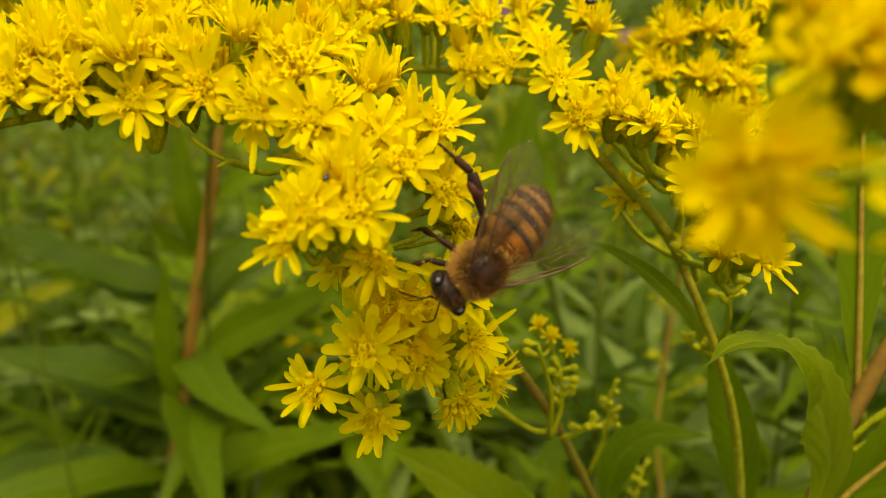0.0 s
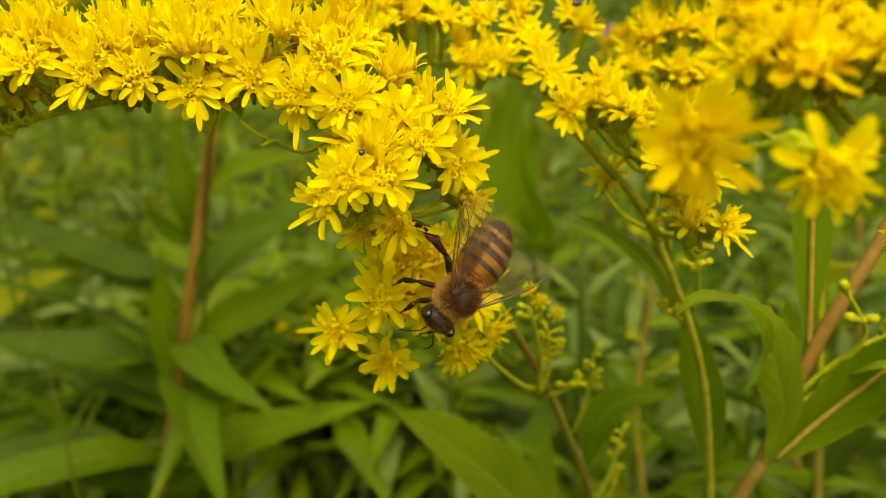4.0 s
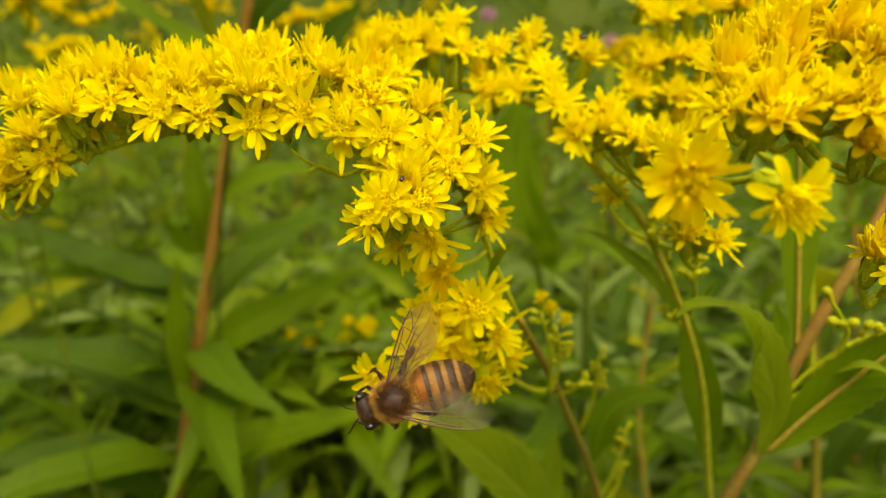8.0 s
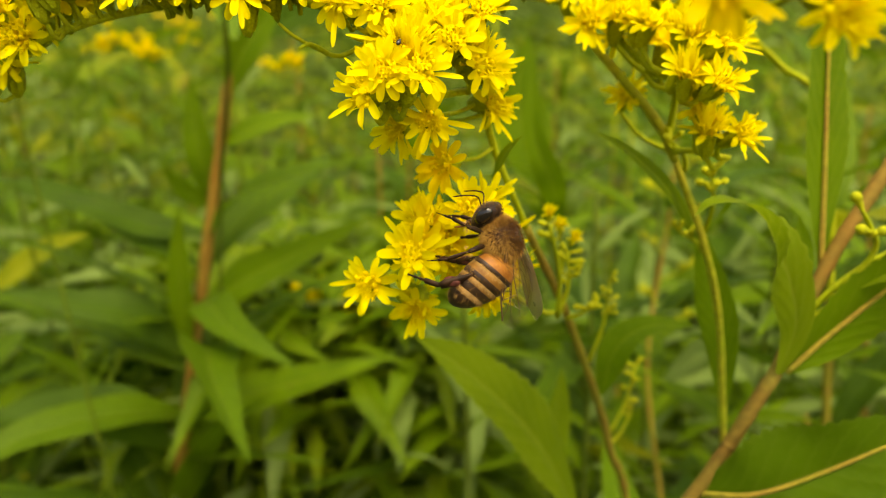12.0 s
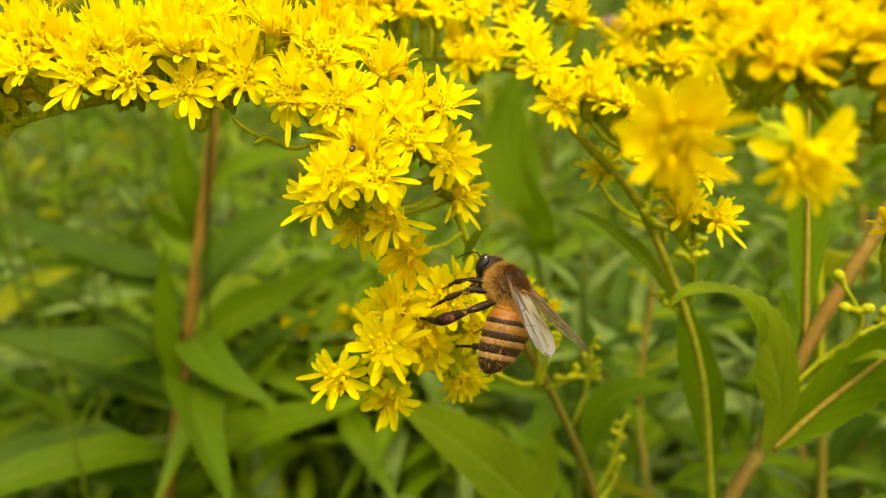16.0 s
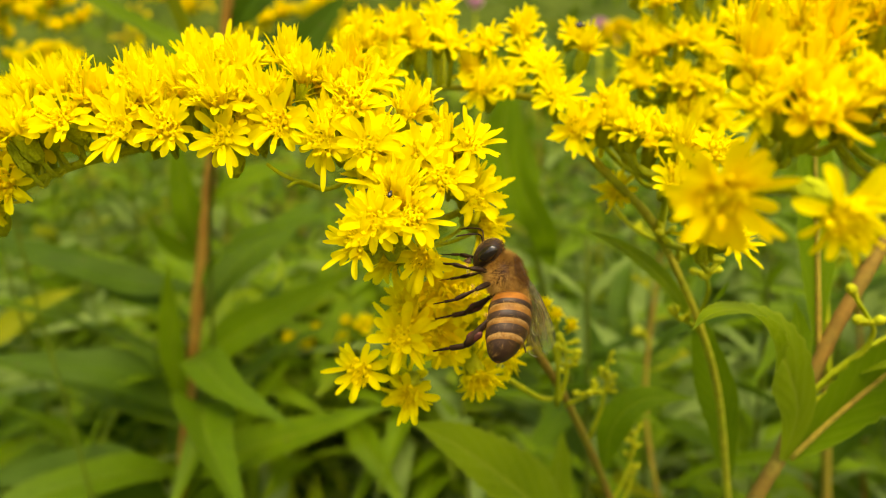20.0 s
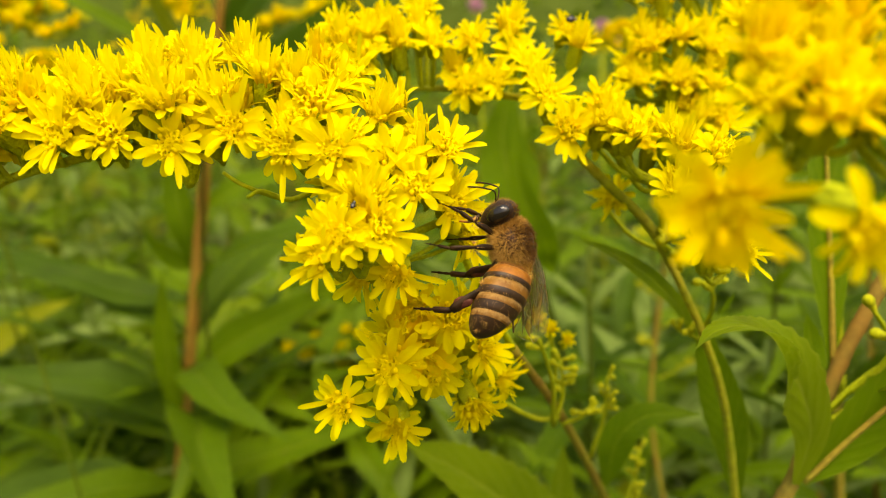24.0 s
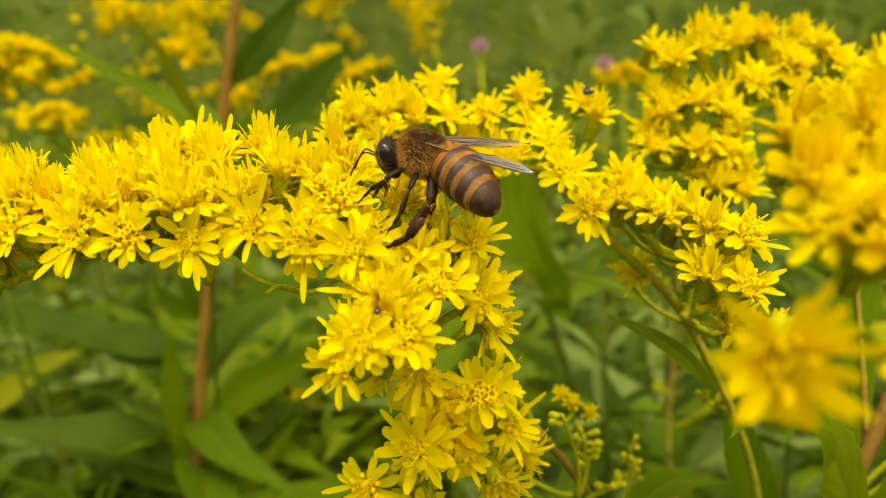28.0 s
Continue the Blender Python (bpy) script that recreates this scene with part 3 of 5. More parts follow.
def segment_mesh(x0, x1, share, first, tuck=0.12):
    """One ring of the abdomen from x0 back to x1: amber in front, dark over the last share of it."""
    bm = bmesh.new()
    rings, n = [], 28
    steps = 8
    for i in range(steps + 1):
        u = i / steps
        x = x0 + (x1 - x0) * u
        swell = 1.0 + 0.035 * math.sin(u * math.pi) + (0.02 if u > 0.5 else 0.0) - (0.07 if i == steps else 0.0)
        r = girth(x) * swell
        ring = []
        for j in range(n):
            a = 2 * math.pi * j / n
            ring.append(bm.verts.new(Vector((x, math.cos(a) * r * 1.03, droop(x) + math.sin(a) * r * (0.92 if math.sin(a) > 0 else 0.84))) * MM))
        rings.append(ring)
    for i, (a, b) in enumerate(zip(rings, rings[1:])):
        for j in range(n):
            f = bm.faces.new((a[j], b[j], b[(j + 1) % n], a[(j + 1) % n]))
            f.material_index = 1 if (i + 0.5) / steps > 1 - share else 0
    for ring in (rings[0], rings[-1][::-1]):
        bm.faces.new(ring)
    return mesh_from(bm, "abdomen_ring", BEE["amber" if first else "tan"], BEE["band"])


def fringe(x, count, seed, length=0.55, hair="pale"):
    """A belt of pale hairs lying back over a ring."""
    rnd = random.Random(seed)
    verts, faces = [], []
    for i in range(count):
        a = rnd.uniform(-0.5, math.pi + 0.5)
        xx = x + rnd.uniform(-0.16, 0.16)
        r = girth(xx) * 1.02
        p = Vector((xx, math.cos(a) * r * 1.03, droop(xx) + math.sin(a) * r * 0.92))
        n = Vector((0, math.cos(a), math.sin(a)))
        d = (n * 0.3 + Vector((-1, 0, 0)) + Vector((0, rnd.gauss(0, 0.2), rnd.gauss(0, 0.2)))).normalized()
        s = n.cross(d).normalized() * 0.012
        k = len(verts)
        verts += [(p - s) * MM, (p + s) * MM, (p + d * length * rnd.uniform(0.6, 1.2)) * MM]
        faces.append((k, k + 1, k + 2))
    me = bpy.data.meshes.new("hair_band")
    me.from_pydata(verts, [], faces)
    me.materials.append(BEE[hair])
    return me


def down(x, count, seed):
    """Sparse short hairs all round one ring."""
    rnd = random.Random(seed)
    verts, faces = [], []
    for i in range(count):
        a, xx = rnd.uniform(0, 6.283), x + rnd.uniform(-0.5, 0.5)
        r = girth(xx) * 1.0
        n = Vector((0, math.cos(a), math.sin(a)))
        p = Vector((xx, n.y * r * 1.03, droop(xx) + n.z * r * (0.92 if n.z > 0 else 0.84)))
        d = (n * 0.8 + Vector((-1, 0, 0)) + Vector((0, rnd.gauss(0, 0.3), rnd.gauss(0, 0.3)))).normalized()
        s = n.cross(d).normalized() * 0.01
        k = len(verts)
        verts += [(p - s) * MM, (p + s) * MM, (p + d * rnd.uniform(0.3, 0.55)) * MM]
        faces.append((k, k + 1, k + 2))
    me = bpy.data.meshes.new("down")
    me.from_pydata(verts, [], faces)
    me.materials.append(BEE["fuzz"])
    return me


def wing_outline(u, length, width):
    """Front and rear edge of a wing at the share u of its length."""
    front = 0.16 * width * math.sin(u * math.pi * 0.9)
    rear = -width * (0.16 + 0.84 * math.sin(min(1, u / 0.72) * math.pi / 2)) * math.sqrt(max(0.0, 1 - max(0, (u - 0.6) / 0.4) ** 2.2))
    if u > 0.86:
        front -= ((u - 0.86) / 0.14) ** 2 * width * 0.42
    return front, min(front - 0.01, rear)


def wing_mesh(length, width):
    """A wing along -x from its hinge, its front edge towards +y: a thin rippled membrane."""
    bm = bmesh.new()
    n, rows = 22, []
    for i in range(n + 1):
        u = i / n
        f, r = wing_outline(u, length, width)
        rows.append([bm.verts.new(Vector((-u * length, f + (r - f) * k / 6, 0.10 * math.sin(k * 2.6) * math.sin(u * 3.1) + 0.06 * math.sin(u * 9 + k))) * MM) for k in range(7)])
    for a, b in zip(rows, rows[1:]):
        for k in range(6):
            bm.faces.new((a[k], a[k + 1], b[k + 1], b[k]))
    return mesh_from(bm, "wing", BEE["wing"])


def vein_mesh(length, width, pts, r):
    """One raised vein of a wing."""
    bm, q = bmesh.new(), []
    for u, k in pts:
        f, rr = wing_outline(u, length, width)
        q.append(Vector((-u * length, f + (rr - f) * k, 0.04)))
    tube(bm, [v * MM for v in spline(q, 12)], (r * 1.05 * MM, r * 0.75 * MM), 5)
    return mesh_from(bm, "vein", BEE["vein"])


FORE_VEINS = [([(0.0, 0.0), (0.3, 0.0), (0.62, 0.0), (0.88, 0.02)], 0.085), ([(0.0, 0.1), (0.3, 0.12), (0.52, 0.1), (0.66, 0.04)], 0.06), ([(0.0, 0.5), (0.25, 0.45), (0.42, 0.42), (0.62, 0.5)], 0.045),
              ([(0.42, 0.42), (0.46, 0.25), (0.5, 0.1)], 0.04), ([(0.62, 0.5), (0.64, 0.28), (0.66, 0.06)], 0.04), ([(0.5, 0.26), (0.64, 0.28), (0.76, 0.2), (0.84, 0.05)], 0.04),
              ([(0.62, 0.5), (0.75, 0.6), (0.86, 0.72)], 0.03), ([(0.42, 0.42), (0.5, 0.7), (0.62, 0.9)], 0.03), ([(0.0, 0.9), (0.25, 0.86), (0.45, 0.93)], 0.035), ([(0.64, 0.28), (0.8, 0.34), (0.92, 0.4)], 0.03)]
HIND_VEINS = [([(0.0, 0.0), (0.4, 0.0), (0.8, 0.02)], 0.06), ([(0.0, 0.5), (0.35, 0.4), (0.75, 0.45)], 0.035), ([(0.35, 0.4), (0.5, 0.7), (0.6, 0.9)], 0.03), ([(0.35, 0.4), (0.42, 0.15), (0.5, 0.02)], 0.03)]


def leg(bee, name, joints, widths, pollen=False):
    """A leg through its joints (hip, knee, ankle, tip): thigh, shin and foot; the widest shin carries pollen."""
    hip = Vector(joints[0]) * MM
    j = [Vector(p) * MM - hip for p in joints]
    bm = bmesh.new()
    tube(bm, spline([j[0], j[0] * 0.4 + j[1] * 0.6 + Vector((0, 0, 0.12 * MM)), j[1]], 6), [widths[0] * MM * k for k in (0.8, 1.0, 1.1, 1.15, 1.1, 0.95, 0.75)], 8)
    root = part(name, mesh_from(bm, "thigh", BEE["leg"]), bee, Matrix.Translation(hip))
    bm = bmesh.new()
    tube(bm, spline([j[1], (j[1] + j[2]) / 2, j[2]], 6), [widths[1] * MM * k for k in (0.5, 0.7, 0.9, 1.05, 1.2, 1.2, 0.9)], 8, 0, 0.6)
    shin = part("shin", mesh_from(bm, "shin", BEE["leg"]), root)
    bm = bmesh.new()
    d = j[3] - j[2]
    tube(bm, [j[2] + d * k for k in (0, 0.1, 0.45, 0.5, 0.62, 0.66, 0.8, 0.84, 1.0)], [widths[2] * MM * k for k in (0.7, 1.0, 1.0, 0.4, 0.55, 0.35, 0.5, 0.3, 0.35)], 7, 0, 0.7)
    part("foot", mesh_from(bm, "foot", BEE["leg"]), root)
    me = hairs((0, 0, 0), (0.3, 0.3, 0.3), 40, 0.35, 5, BEE["fuzz"])
    tagged(part("leg_fuzz", me, root, Matrix.Translation(j[1])), kind="stuff")
    if pollen:
        bm = bmesh.new()
        blob(bm, (j[1] * 0.35 + j[2] * 0.65), (0.4 * MM, 0.3 * MM, 0.62 * MM), 12, 8)
        for v in bm.verts:
            v.co += v.co.normalized() * noise.noise(v.co * 2500) * 0.12 * MM
        part("pollen_load", mesh_from(bm, "pollen_load", BEE["pollen"]), root, None, "dark red lump of packed pollen")
    return root


def rnd_spot(v):
    """The worn patch on the thorax, with a ragged edge."""
    return v.x * v.x + v.y * v.y < 0.13 + 0.12 * noise.noise(v * 9)


def build_bee():
    bee = tagged(new("honeybee"), "brown honeybee with amber banded abdomen and clear wings on the flowers", "bee")
    bm = bmesh.new()
    blob(bm, Vector((0, 0, 0)), (1.75 * MM, 1.58 * MM, 1.52 * MM), 24, 16)
    thorax = part("thorax", mesh_from(bm, "thorax", BEE["shell"]), bee)
    size = (1.75, 1.58, 1.52)
    part("fuzz", hairs((0, 0, 0), size, 10000, 0.5, 3, BEE["fuzz"], keep=lambda v: v.z < 0.62 + 0.3 * noise.noise(v * 14) or v.x > 0.8 or v.x < -0.75, lean=(-0.25, 0, 0), width=0.014), thorax, None, "golden brown fuzz")
    part("back_fuzz", hairs((0, 0, 0), size, 4200, 0.4, 13, BEE["dark"], keep=lambda v: v.z > 0.3 + 0.3 * noise.noise(v * 14) and not rnd_spot(v), lean=(-0.3, 0, 0), width=0.014), thorax, None, "short dark brown fuzz")
    part("collar_fuzz", hairs((0.7, 0, -0.1), (1.1, 1.4, 1.2), 600, 0.55, 4, BEE["fuzz"], keep=lambda v: v.x > 0.3, lean=(0.3, 0, 0)), thorax, None, "amber collar of fuzz")
    part("belly_fuzz", hairs((-0.1, 0, -0.15), (1.55, 1.4, 1.3), 1000, 0.6, 8, BEE["pale"], keep=lambda v: v.z < -0.25), thorax, None, "pale fuzz under the body")
    # head, tilted down
    bm = bmesh.new()
    blob(bm, Vector((0, 0, 0)), (0.95 * MM, 1.6 * MM, 1.3 * MM), 22, 14)
    for v in bm.verts:
        k = min(0.0, v.co.z) / (1.3 * MM)
        v.co.y *= 1 + 0.38 * k
        v.co.z += 0.55 * k * MM
        v.co.x += -0.25 * k * k * MM
    head = part("head", mesh_from(bm, "head", BEE["head"]), bee, Matrix.Translation(Vector((2.3, 0, -0.45)) * MM) @ Matrix.Rotation(radians(18), 4, "Y") @ Matrix.Scale(0.94, 4))
    part("face_fuzz", hairs((0, 0, 0), (0.95, 1.35, 1.3), 520, 0.26, 6, BEE["pale"], keep=lambda v: v.x > -0.2 and abs(v.y) < 0.85, width=0.013), head, None, "short buff face fuzz")
    part("crown_fuzz", hairs((-0.1, 0, 0.1), (0.85, 1.3, 1.2), 450, 0.34, 16, BEE["dark"], keep=lambda v: v.x < 0.1 and v.z > -0.2), head, None, "brown fuzz behind the eyes")
    for s in (1, -1):
        bm = bmesh.new()
        blob(bm, Vector((0.08, s * 1.22, 0.1)) * MM, (0.58 * MM, 0.48 * MM, 1.0 * MM), 16, 12, 0, Matrix.Rotation(radians(-12 * s), 4, "X"))
        part("eye", mesh_from(bm, "eye", BEE["eye"]), head, None, "glossy black compound eye")
        bm = bmesh.new()
        tube(bm, [v * MM for v in spline([(0.85, s * 0.3, 0.1), (1.5, s * 0.75, 0.55), (1.85, s * 1.05, 0.5)], 6)], (0.06 * MM, 0.06 * MM), 7)
        tube(bm, [v * MM for v in spline([(1.85, s * 1.05, 0.5), (2.4, s * 1.3, -0.1), (2.9, s * 1.45, -0.9)], 9)], [0.065 * MM * k for k in (0.9, 1, 1.05, 0.95, 1.05, 0.95, 1.05, 0.95, 1.0, 0.7)], 7)
        part("antenna", mesh_from(bm, "antenna", BEE["leg"]), head)
        bm = bmesh.new()
        tube(bm, [v * MM for v in spline([(0.45, s * 0.45, -1.7), (0.6, s * 0.4, -2.1), (0.65, s * 0.12, -2.4)], 5)], (0.22 * MM, 0.1 * MM), 7)
        part("mandible", mesh_from(bm, "mandible", BEE["shell"]), head)
    bm = bmesh.new()
    tube(bm, [v * MM for v in spline([(0.4, 0, -1.75), (0.55, 0, -2.5), (0.9, 0, -3.1)], 6)], (0.16 * MM, 0.07 * MM), 6)
    part("tongue", mesh_from(bm, "tongue", BEE["amber"]), head)
    # abdomen in overlapping rings
    bm = bmesh.new()
    tube(bm, [Vector((-1.2, 0, -0.3)) * MM, Vector((-1.8, 0, -0.3)) * MM], (0.7 * MM, 0.6 * MM), 12)
    waist = mesh_from(bm, "waist", BEE["shell"])
    waist.transform(Matrix.Translation(-WAIST * MM))
    abdomen = part("abdomen", waist, bee, Matrix.Translation(WAIST * MM))
    abdomen.scale = (0.9, 1.04, 1.04)
    back = Matrix.Translation(-WAIST * MM)
    cuts = ((-1.5, -2.2, 0.1), (-2.12, -3.5, 0.38), (-3.42, -4.8, 0.55), (-4.72, -6.05, 0.62), (-5.97, -7.8, 0.8))
    for i, (a, b, share) in enumerate(cuts):
        part("abdomen_ring", segment_mesh(a, b, share, i < 2), abdomen, back)
        if i:
            part("hair_band", fringe(a - 0.06, (0, 120, 300, 400, 420)[i], 20 + i, 0.3 + 0.04 * i, "cream" if i > 1 else "pale"), abdomen, back)
    part("abdomen_fuzz", hairs((-2.1, 0, -0.2), (0.75, 1.3, 1.15), 700, 0.6, 9, BEE["fuzz"], keep=lambda v: v.z > -0.2 and v.x > -0.6), abdomen, back)
    for i, (x, count) in enumerate(((-2.6, 120), (-3.6, 130), (-4.6, 130), (-5.5, 110), (-6.4, 100), (-7.1, 80))):
        part("down", down(x, count, 40 + i), abdomen, back)
    wings = []
    for s in (1, -1):
        flip = Matrix.Diagonal((1, s, 1, 1))
        fore = None
        for name, ln, wd, vv, off in (("forewing", 7.9, 2.75, FORE_VEINS, (0, 0, 0)), ("hindwing", 5.6, 1.9, HIND_VEINS, (-0.7, -0.9, -0.2))):
            shift = flip @ Matrix.Translation(Vector(off) * MM)
            blade, veins = wing_mesh(ln, wd), [vein_mesh(ln, wd, *v) for v in vv]
            for me in [blade] + veins:
                me.transform(shift)
            if fore is None:
                fore = part(name, blade, bee, Matrix.Translation(Vector((0.2, s * 1.2, 0.95)) * MM), "clear membrane forewing with brown veins")
            else:
                part(name, blade, fore, None, "small clear hindwing")
            for me in veins:
                part("vein", me, fore)
        wings.append(fore)
    legs = []
    for s in (1, -1):
        legs.append(leg(bee, "foreleg", [(1.0, s * 0.8, -1.05), (2.0, s * 1.7, -1.9), (2.9, s * 1.5, -3.0), (3.6, s * 1.2, -4.3)], (0.19, 0.2, 0.14)))
        legs.append(leg(bee, "midleg", [(0.1, s * 0.9, -1.15), (0.5, s * 2.5, -2.2), (0.7, s * 2.9, -3.9), (1.2, s * 2.6, -5.6)], (0.2, 0.21, 0.15)))
        legs.append(leg(bee, "hindleg", [(-0.8, s * 0.85, -1.05), (-1.9, s * 2.3, -2.0), (-2.7, s * 2.9, -4.2), (-2.2, s * 2.5, -6.6)], (0.24, 0.36, 0.27), True))
    for hind in (legs[2], legs[5]):
        hind.scale = (1.15, 1.15, 1.15)
    bee.scale = (1.12, 1.12, 1.12)
    return bee, wings, legs, abdomen


# ---- the ground and the distance ----
def make_ground():
    m, nt, p = mat("dark_soil", (0.035, 0.03, 0.015), 0.95, 0.1)
    f, n = noise_fac(nt, 14.0, 0.35, 0.65, 6.0)
    nt.links.new(mixed(nt, f, (0.025, 0.02, 0.01), (0.05, 0.055, 0.02)), p.inputs["Base Color"])
    bump(nt, p, n.outputs["Fac"], 0.6, 0.02)
    bm = bmesh.new()
    n = 40
    grid = [[bm.verts.new((math.copysign(abs(i / n * 2 - 1) ** 3, i - n / 2) * 200, math.copysign(abs(j / n * 2 - 1) ** 3, j - n / 2) * 200, 0.03 * noise.noise(Vector((i * 0.7, j * 0.7, 0))) - 0.02)) for j in range(n + 1)] for i in range(n + 1)]
    for i in range(n):
        for j in range(n):
            bm.faces.new((grid[i][j], grid[i + 1][j], grid[i + 1][j + 1], grid[i][j + 1]))
    tagged(new("ground", mesh_from(bm, "ground", m)), "dark garden soil under the plants", "ground", kind="structure")


make_ground()


def leaf_heap(name, label, boxes, count, size, materials, seed, category="foliage"):
    """Far foliage that nobody could count: small folded blades, joined, with several greens."""
    rnd = random.Random(seed)
    verts, faces, index, uvs = [], [], [], []
    for _ in range(count):
        x0, x1, y0, y1, z0, z1 = rnd.choice(boxes)
        c = Vector((rnd.uniform(x0, x1), rnd.uniform(y0, y1), z0 + (z1 - z0) * rnd.random() ** 0.8))
        a, e = rnd.uniform(0, 6.28), rnd.uniform(-0.7, 0.7)
        d = Vector((math.cos(a) * math.cos(e), math.sin(a) * math.cos(e), math.sin(e)))
        s = d.cross(Vector((rnd.gauss(0, 0.35), rnd.gauss(0, 0.35), 1))).normalized()
        n = s.cross(d)
        ln = rnd.uniform(0.6, 1.2) * size
        w, k = ln * 0.1, len(verts)
        verts += [c, c + d * ln * 0.4 - s * w + n * w * 0.4, c + d * ln * 0.45, c + d * ln * 0.4 + s * w + n * w * 0.4, c + d * ln - n * ln * 0.15]
        faces += [(k, k + 2, k + 1), (k, k + 3, k + 2), (k + 1, k + 2, k + 4), (k + 2, k + 3, k + 4)]
        index += [rnd.randrange(len(materials))] * 4
        uvs += [(0, 0), (0.4, -1), (0.45, 0), (0.4, 1), (1, 0)]
    me = bpy.data.meshes.new(name)
    me.from_pydata(verts, [], faces)
    for m in materials:
        me.materials.append(m)
    me.polygons.foreach_set("material_index", index)
    uv = me.uv_layers.new(name="UVMap")
    for lp in me.loops:
        uv.data[lp.index].uv = uvs[lp.vertex_index]
    return tagged(new(name, me), label, category, kind="stuff")


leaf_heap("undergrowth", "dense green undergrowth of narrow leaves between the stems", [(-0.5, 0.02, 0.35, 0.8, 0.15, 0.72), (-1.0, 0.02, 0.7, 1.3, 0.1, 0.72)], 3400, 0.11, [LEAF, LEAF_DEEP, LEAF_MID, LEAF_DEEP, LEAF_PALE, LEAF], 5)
leaf_heap("undergrowth", "pale green undergrowth of narrow leaves", [(0.0, 0.5, 0.28, 0.8, 0.15, 0.76), (0.0, 1.0, 0.7, 1.3, 0.1, 0.76)], 2900, 0.1, [LEAF, LEAF, LEAF_DEEP, LEAF_PALE, LEAF_PALE], 15)
leaf_heap("undergrowth", "light green leaves low between the stems", [(-0.16, 0.03, 0.3, 0.48, 0.6, 0.765), (-0.2, 0.05, 0.45, 0.65, 0.5, 0.74)], 3600, 0.062, [LEAF, LEAF_FRESH, LEAF, LEAF_PALE], 25)
leaf_heap("meadow_foliage", "tall green meadow plants farther off", [(-2.2, 2.2, 1.2, 2.6, 0.1, 0.86), (-3.5, 3.5, 2.4, 4.5, 0.1, 1.0)], 9000, 0.14, [LEAF, LEAF_MID, LEAF_PALE, LEAF_FRESH, LEAF_YELLOW], 6)
leaf_heap("shrub_border", "dark green shrubs at the back of the garden", [(-7, 7, 4.5, 6.0, 0.0, 2.6), (-7, -4, 1.0, 5.0, 0.0, 2.2), (4, 7, 1.0, 5.0, 0.0, 2.2)], 9000, 0.3, [LEAF, LEAF_PALE, LEAF_FRESH, LEAF_DEEP], 7, "shrubs")


leaf_heap("meadow_grass", "low green meadow plants round the goldenrod", [(-5, 5, -5, -0.6, 0, 0.3), (-5, -0.9, -0.6, 4.5, 0, 0.45), (0.9, 5, -0.6, 4.5, 0, 0.45)], 9000, 0.16, [LEAF, LEAF_DEEP, LEAF_PALE, LEAF_DEEP], 8)


def make_backdrop():
    m, nt, p = mat("far_hedge_green", (0.02, 0.035, 0.012), 0.9, 0.1)
    f, n = noise_fac(nt, 2.2, 0.35, 0.65, 8.0)
    nt.links.new(mixed(nt, f, (0.05, 0.085, 0.012), (0.14, 0.19, 0.03)), p.inputs["Base Color"])
    bm = bmesh.new()
    cols = [(a, 6.6 + 0.5 * math.sin(a * 7)) for a in (math.radians(d) for d in range(15, 166, 3))]
    rows = [[bm.verts.new((math.cos(a) * r * 1.3, math.sin(a) * r, z * (2.6 + 0.5 * math.sin(a * 11)) - 0.05)) for z in (0, 0.5, 1)] for a, r in cols]
    for a, b in zip(rows, rows[1:]):
        for k in range(2):
            bm.faces.new((a[k], b[k], b[k + 1], a[k + 1]))
    tagged(new("backdrop", mesh_from(bm, "backdrop", m)), "far dark green hedge", "hedge", kind="structure")


make_backdrop()


# ---- plants behind the flowers ----
def ground_line(ctrl):
    """A stem's line from the soil up through places in millimetres."""
    a, b = Vector(ctrl[0]), Vector(ctrl[1])
    d = (a - b).normalized()
    near = a + d * 35
    foot = near + (d + Vector((0, 0, -1))).normalized() * 90
    low = Vector((foot.x + d.x * 20, foot.y + 20, -EYE / MM))
    mid = foot * 0.6 + low * 0.4
    return spline([at(*low), at(*mid), at(*foot), at(*near)] + [at(*p) for p in ctrl], 90)


LEFT_STEM = [(-120.7, 275.0, -207.2), (-105.1, 280.5, -122.8), (-93.5, 286.0, -60.8), (-87.0, 288.2, -27.0), (-72, 291.5, 43.1), (-60, 294, 95)]
tall = plant("goldenrod_plant", "tall goldenrod with a reddish brown stem and green leaves", ground_line(LEFT_STEM), 3.4, 1.9, BROWN_STEM, 30, 11, (80, 120), 0.25, 0.62, stock=STOCK_MID)
own_leaf(tall, [(-98.8, 291.5, -76.4), (-99.5, 286.0, -55.5), (-100.9, 286.0, -39.0), (-100.9, 286.0, -21.8)], 13, (0, -1, 0.2), LEAF, seed=2)
own_leaf(tall, [(-110.5, 280.5, -142.5), (-109.5, 275.0, -113.8), (-107.6, 272.8, -90.7), (-104.7, 269.5, -70.7)], 12, (-0.2, -1, 0.2), LEAF, seed=3)
own_leaf(tall, [(-102.1, 280.5, -119.3), (-83.8, 275.0, -104.2), (-60.8, 269.5, -91.5), (-28.4, 264.0, -74.5)], 17, (0.2, -0.9, 0.6), LEAF, seed=4)
own_leaf(tall, [(-111.1, 275.0, -166.9), (-87.4, 264.0, -153.1), (-57.3, 258.5, -141.7), (-19.5, 253.0, -128.4)], 20, (0, -0.7, 0.9), LEAF, seed=5)
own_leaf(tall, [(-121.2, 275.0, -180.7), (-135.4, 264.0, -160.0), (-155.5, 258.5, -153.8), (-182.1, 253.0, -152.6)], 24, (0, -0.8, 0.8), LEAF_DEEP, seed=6)
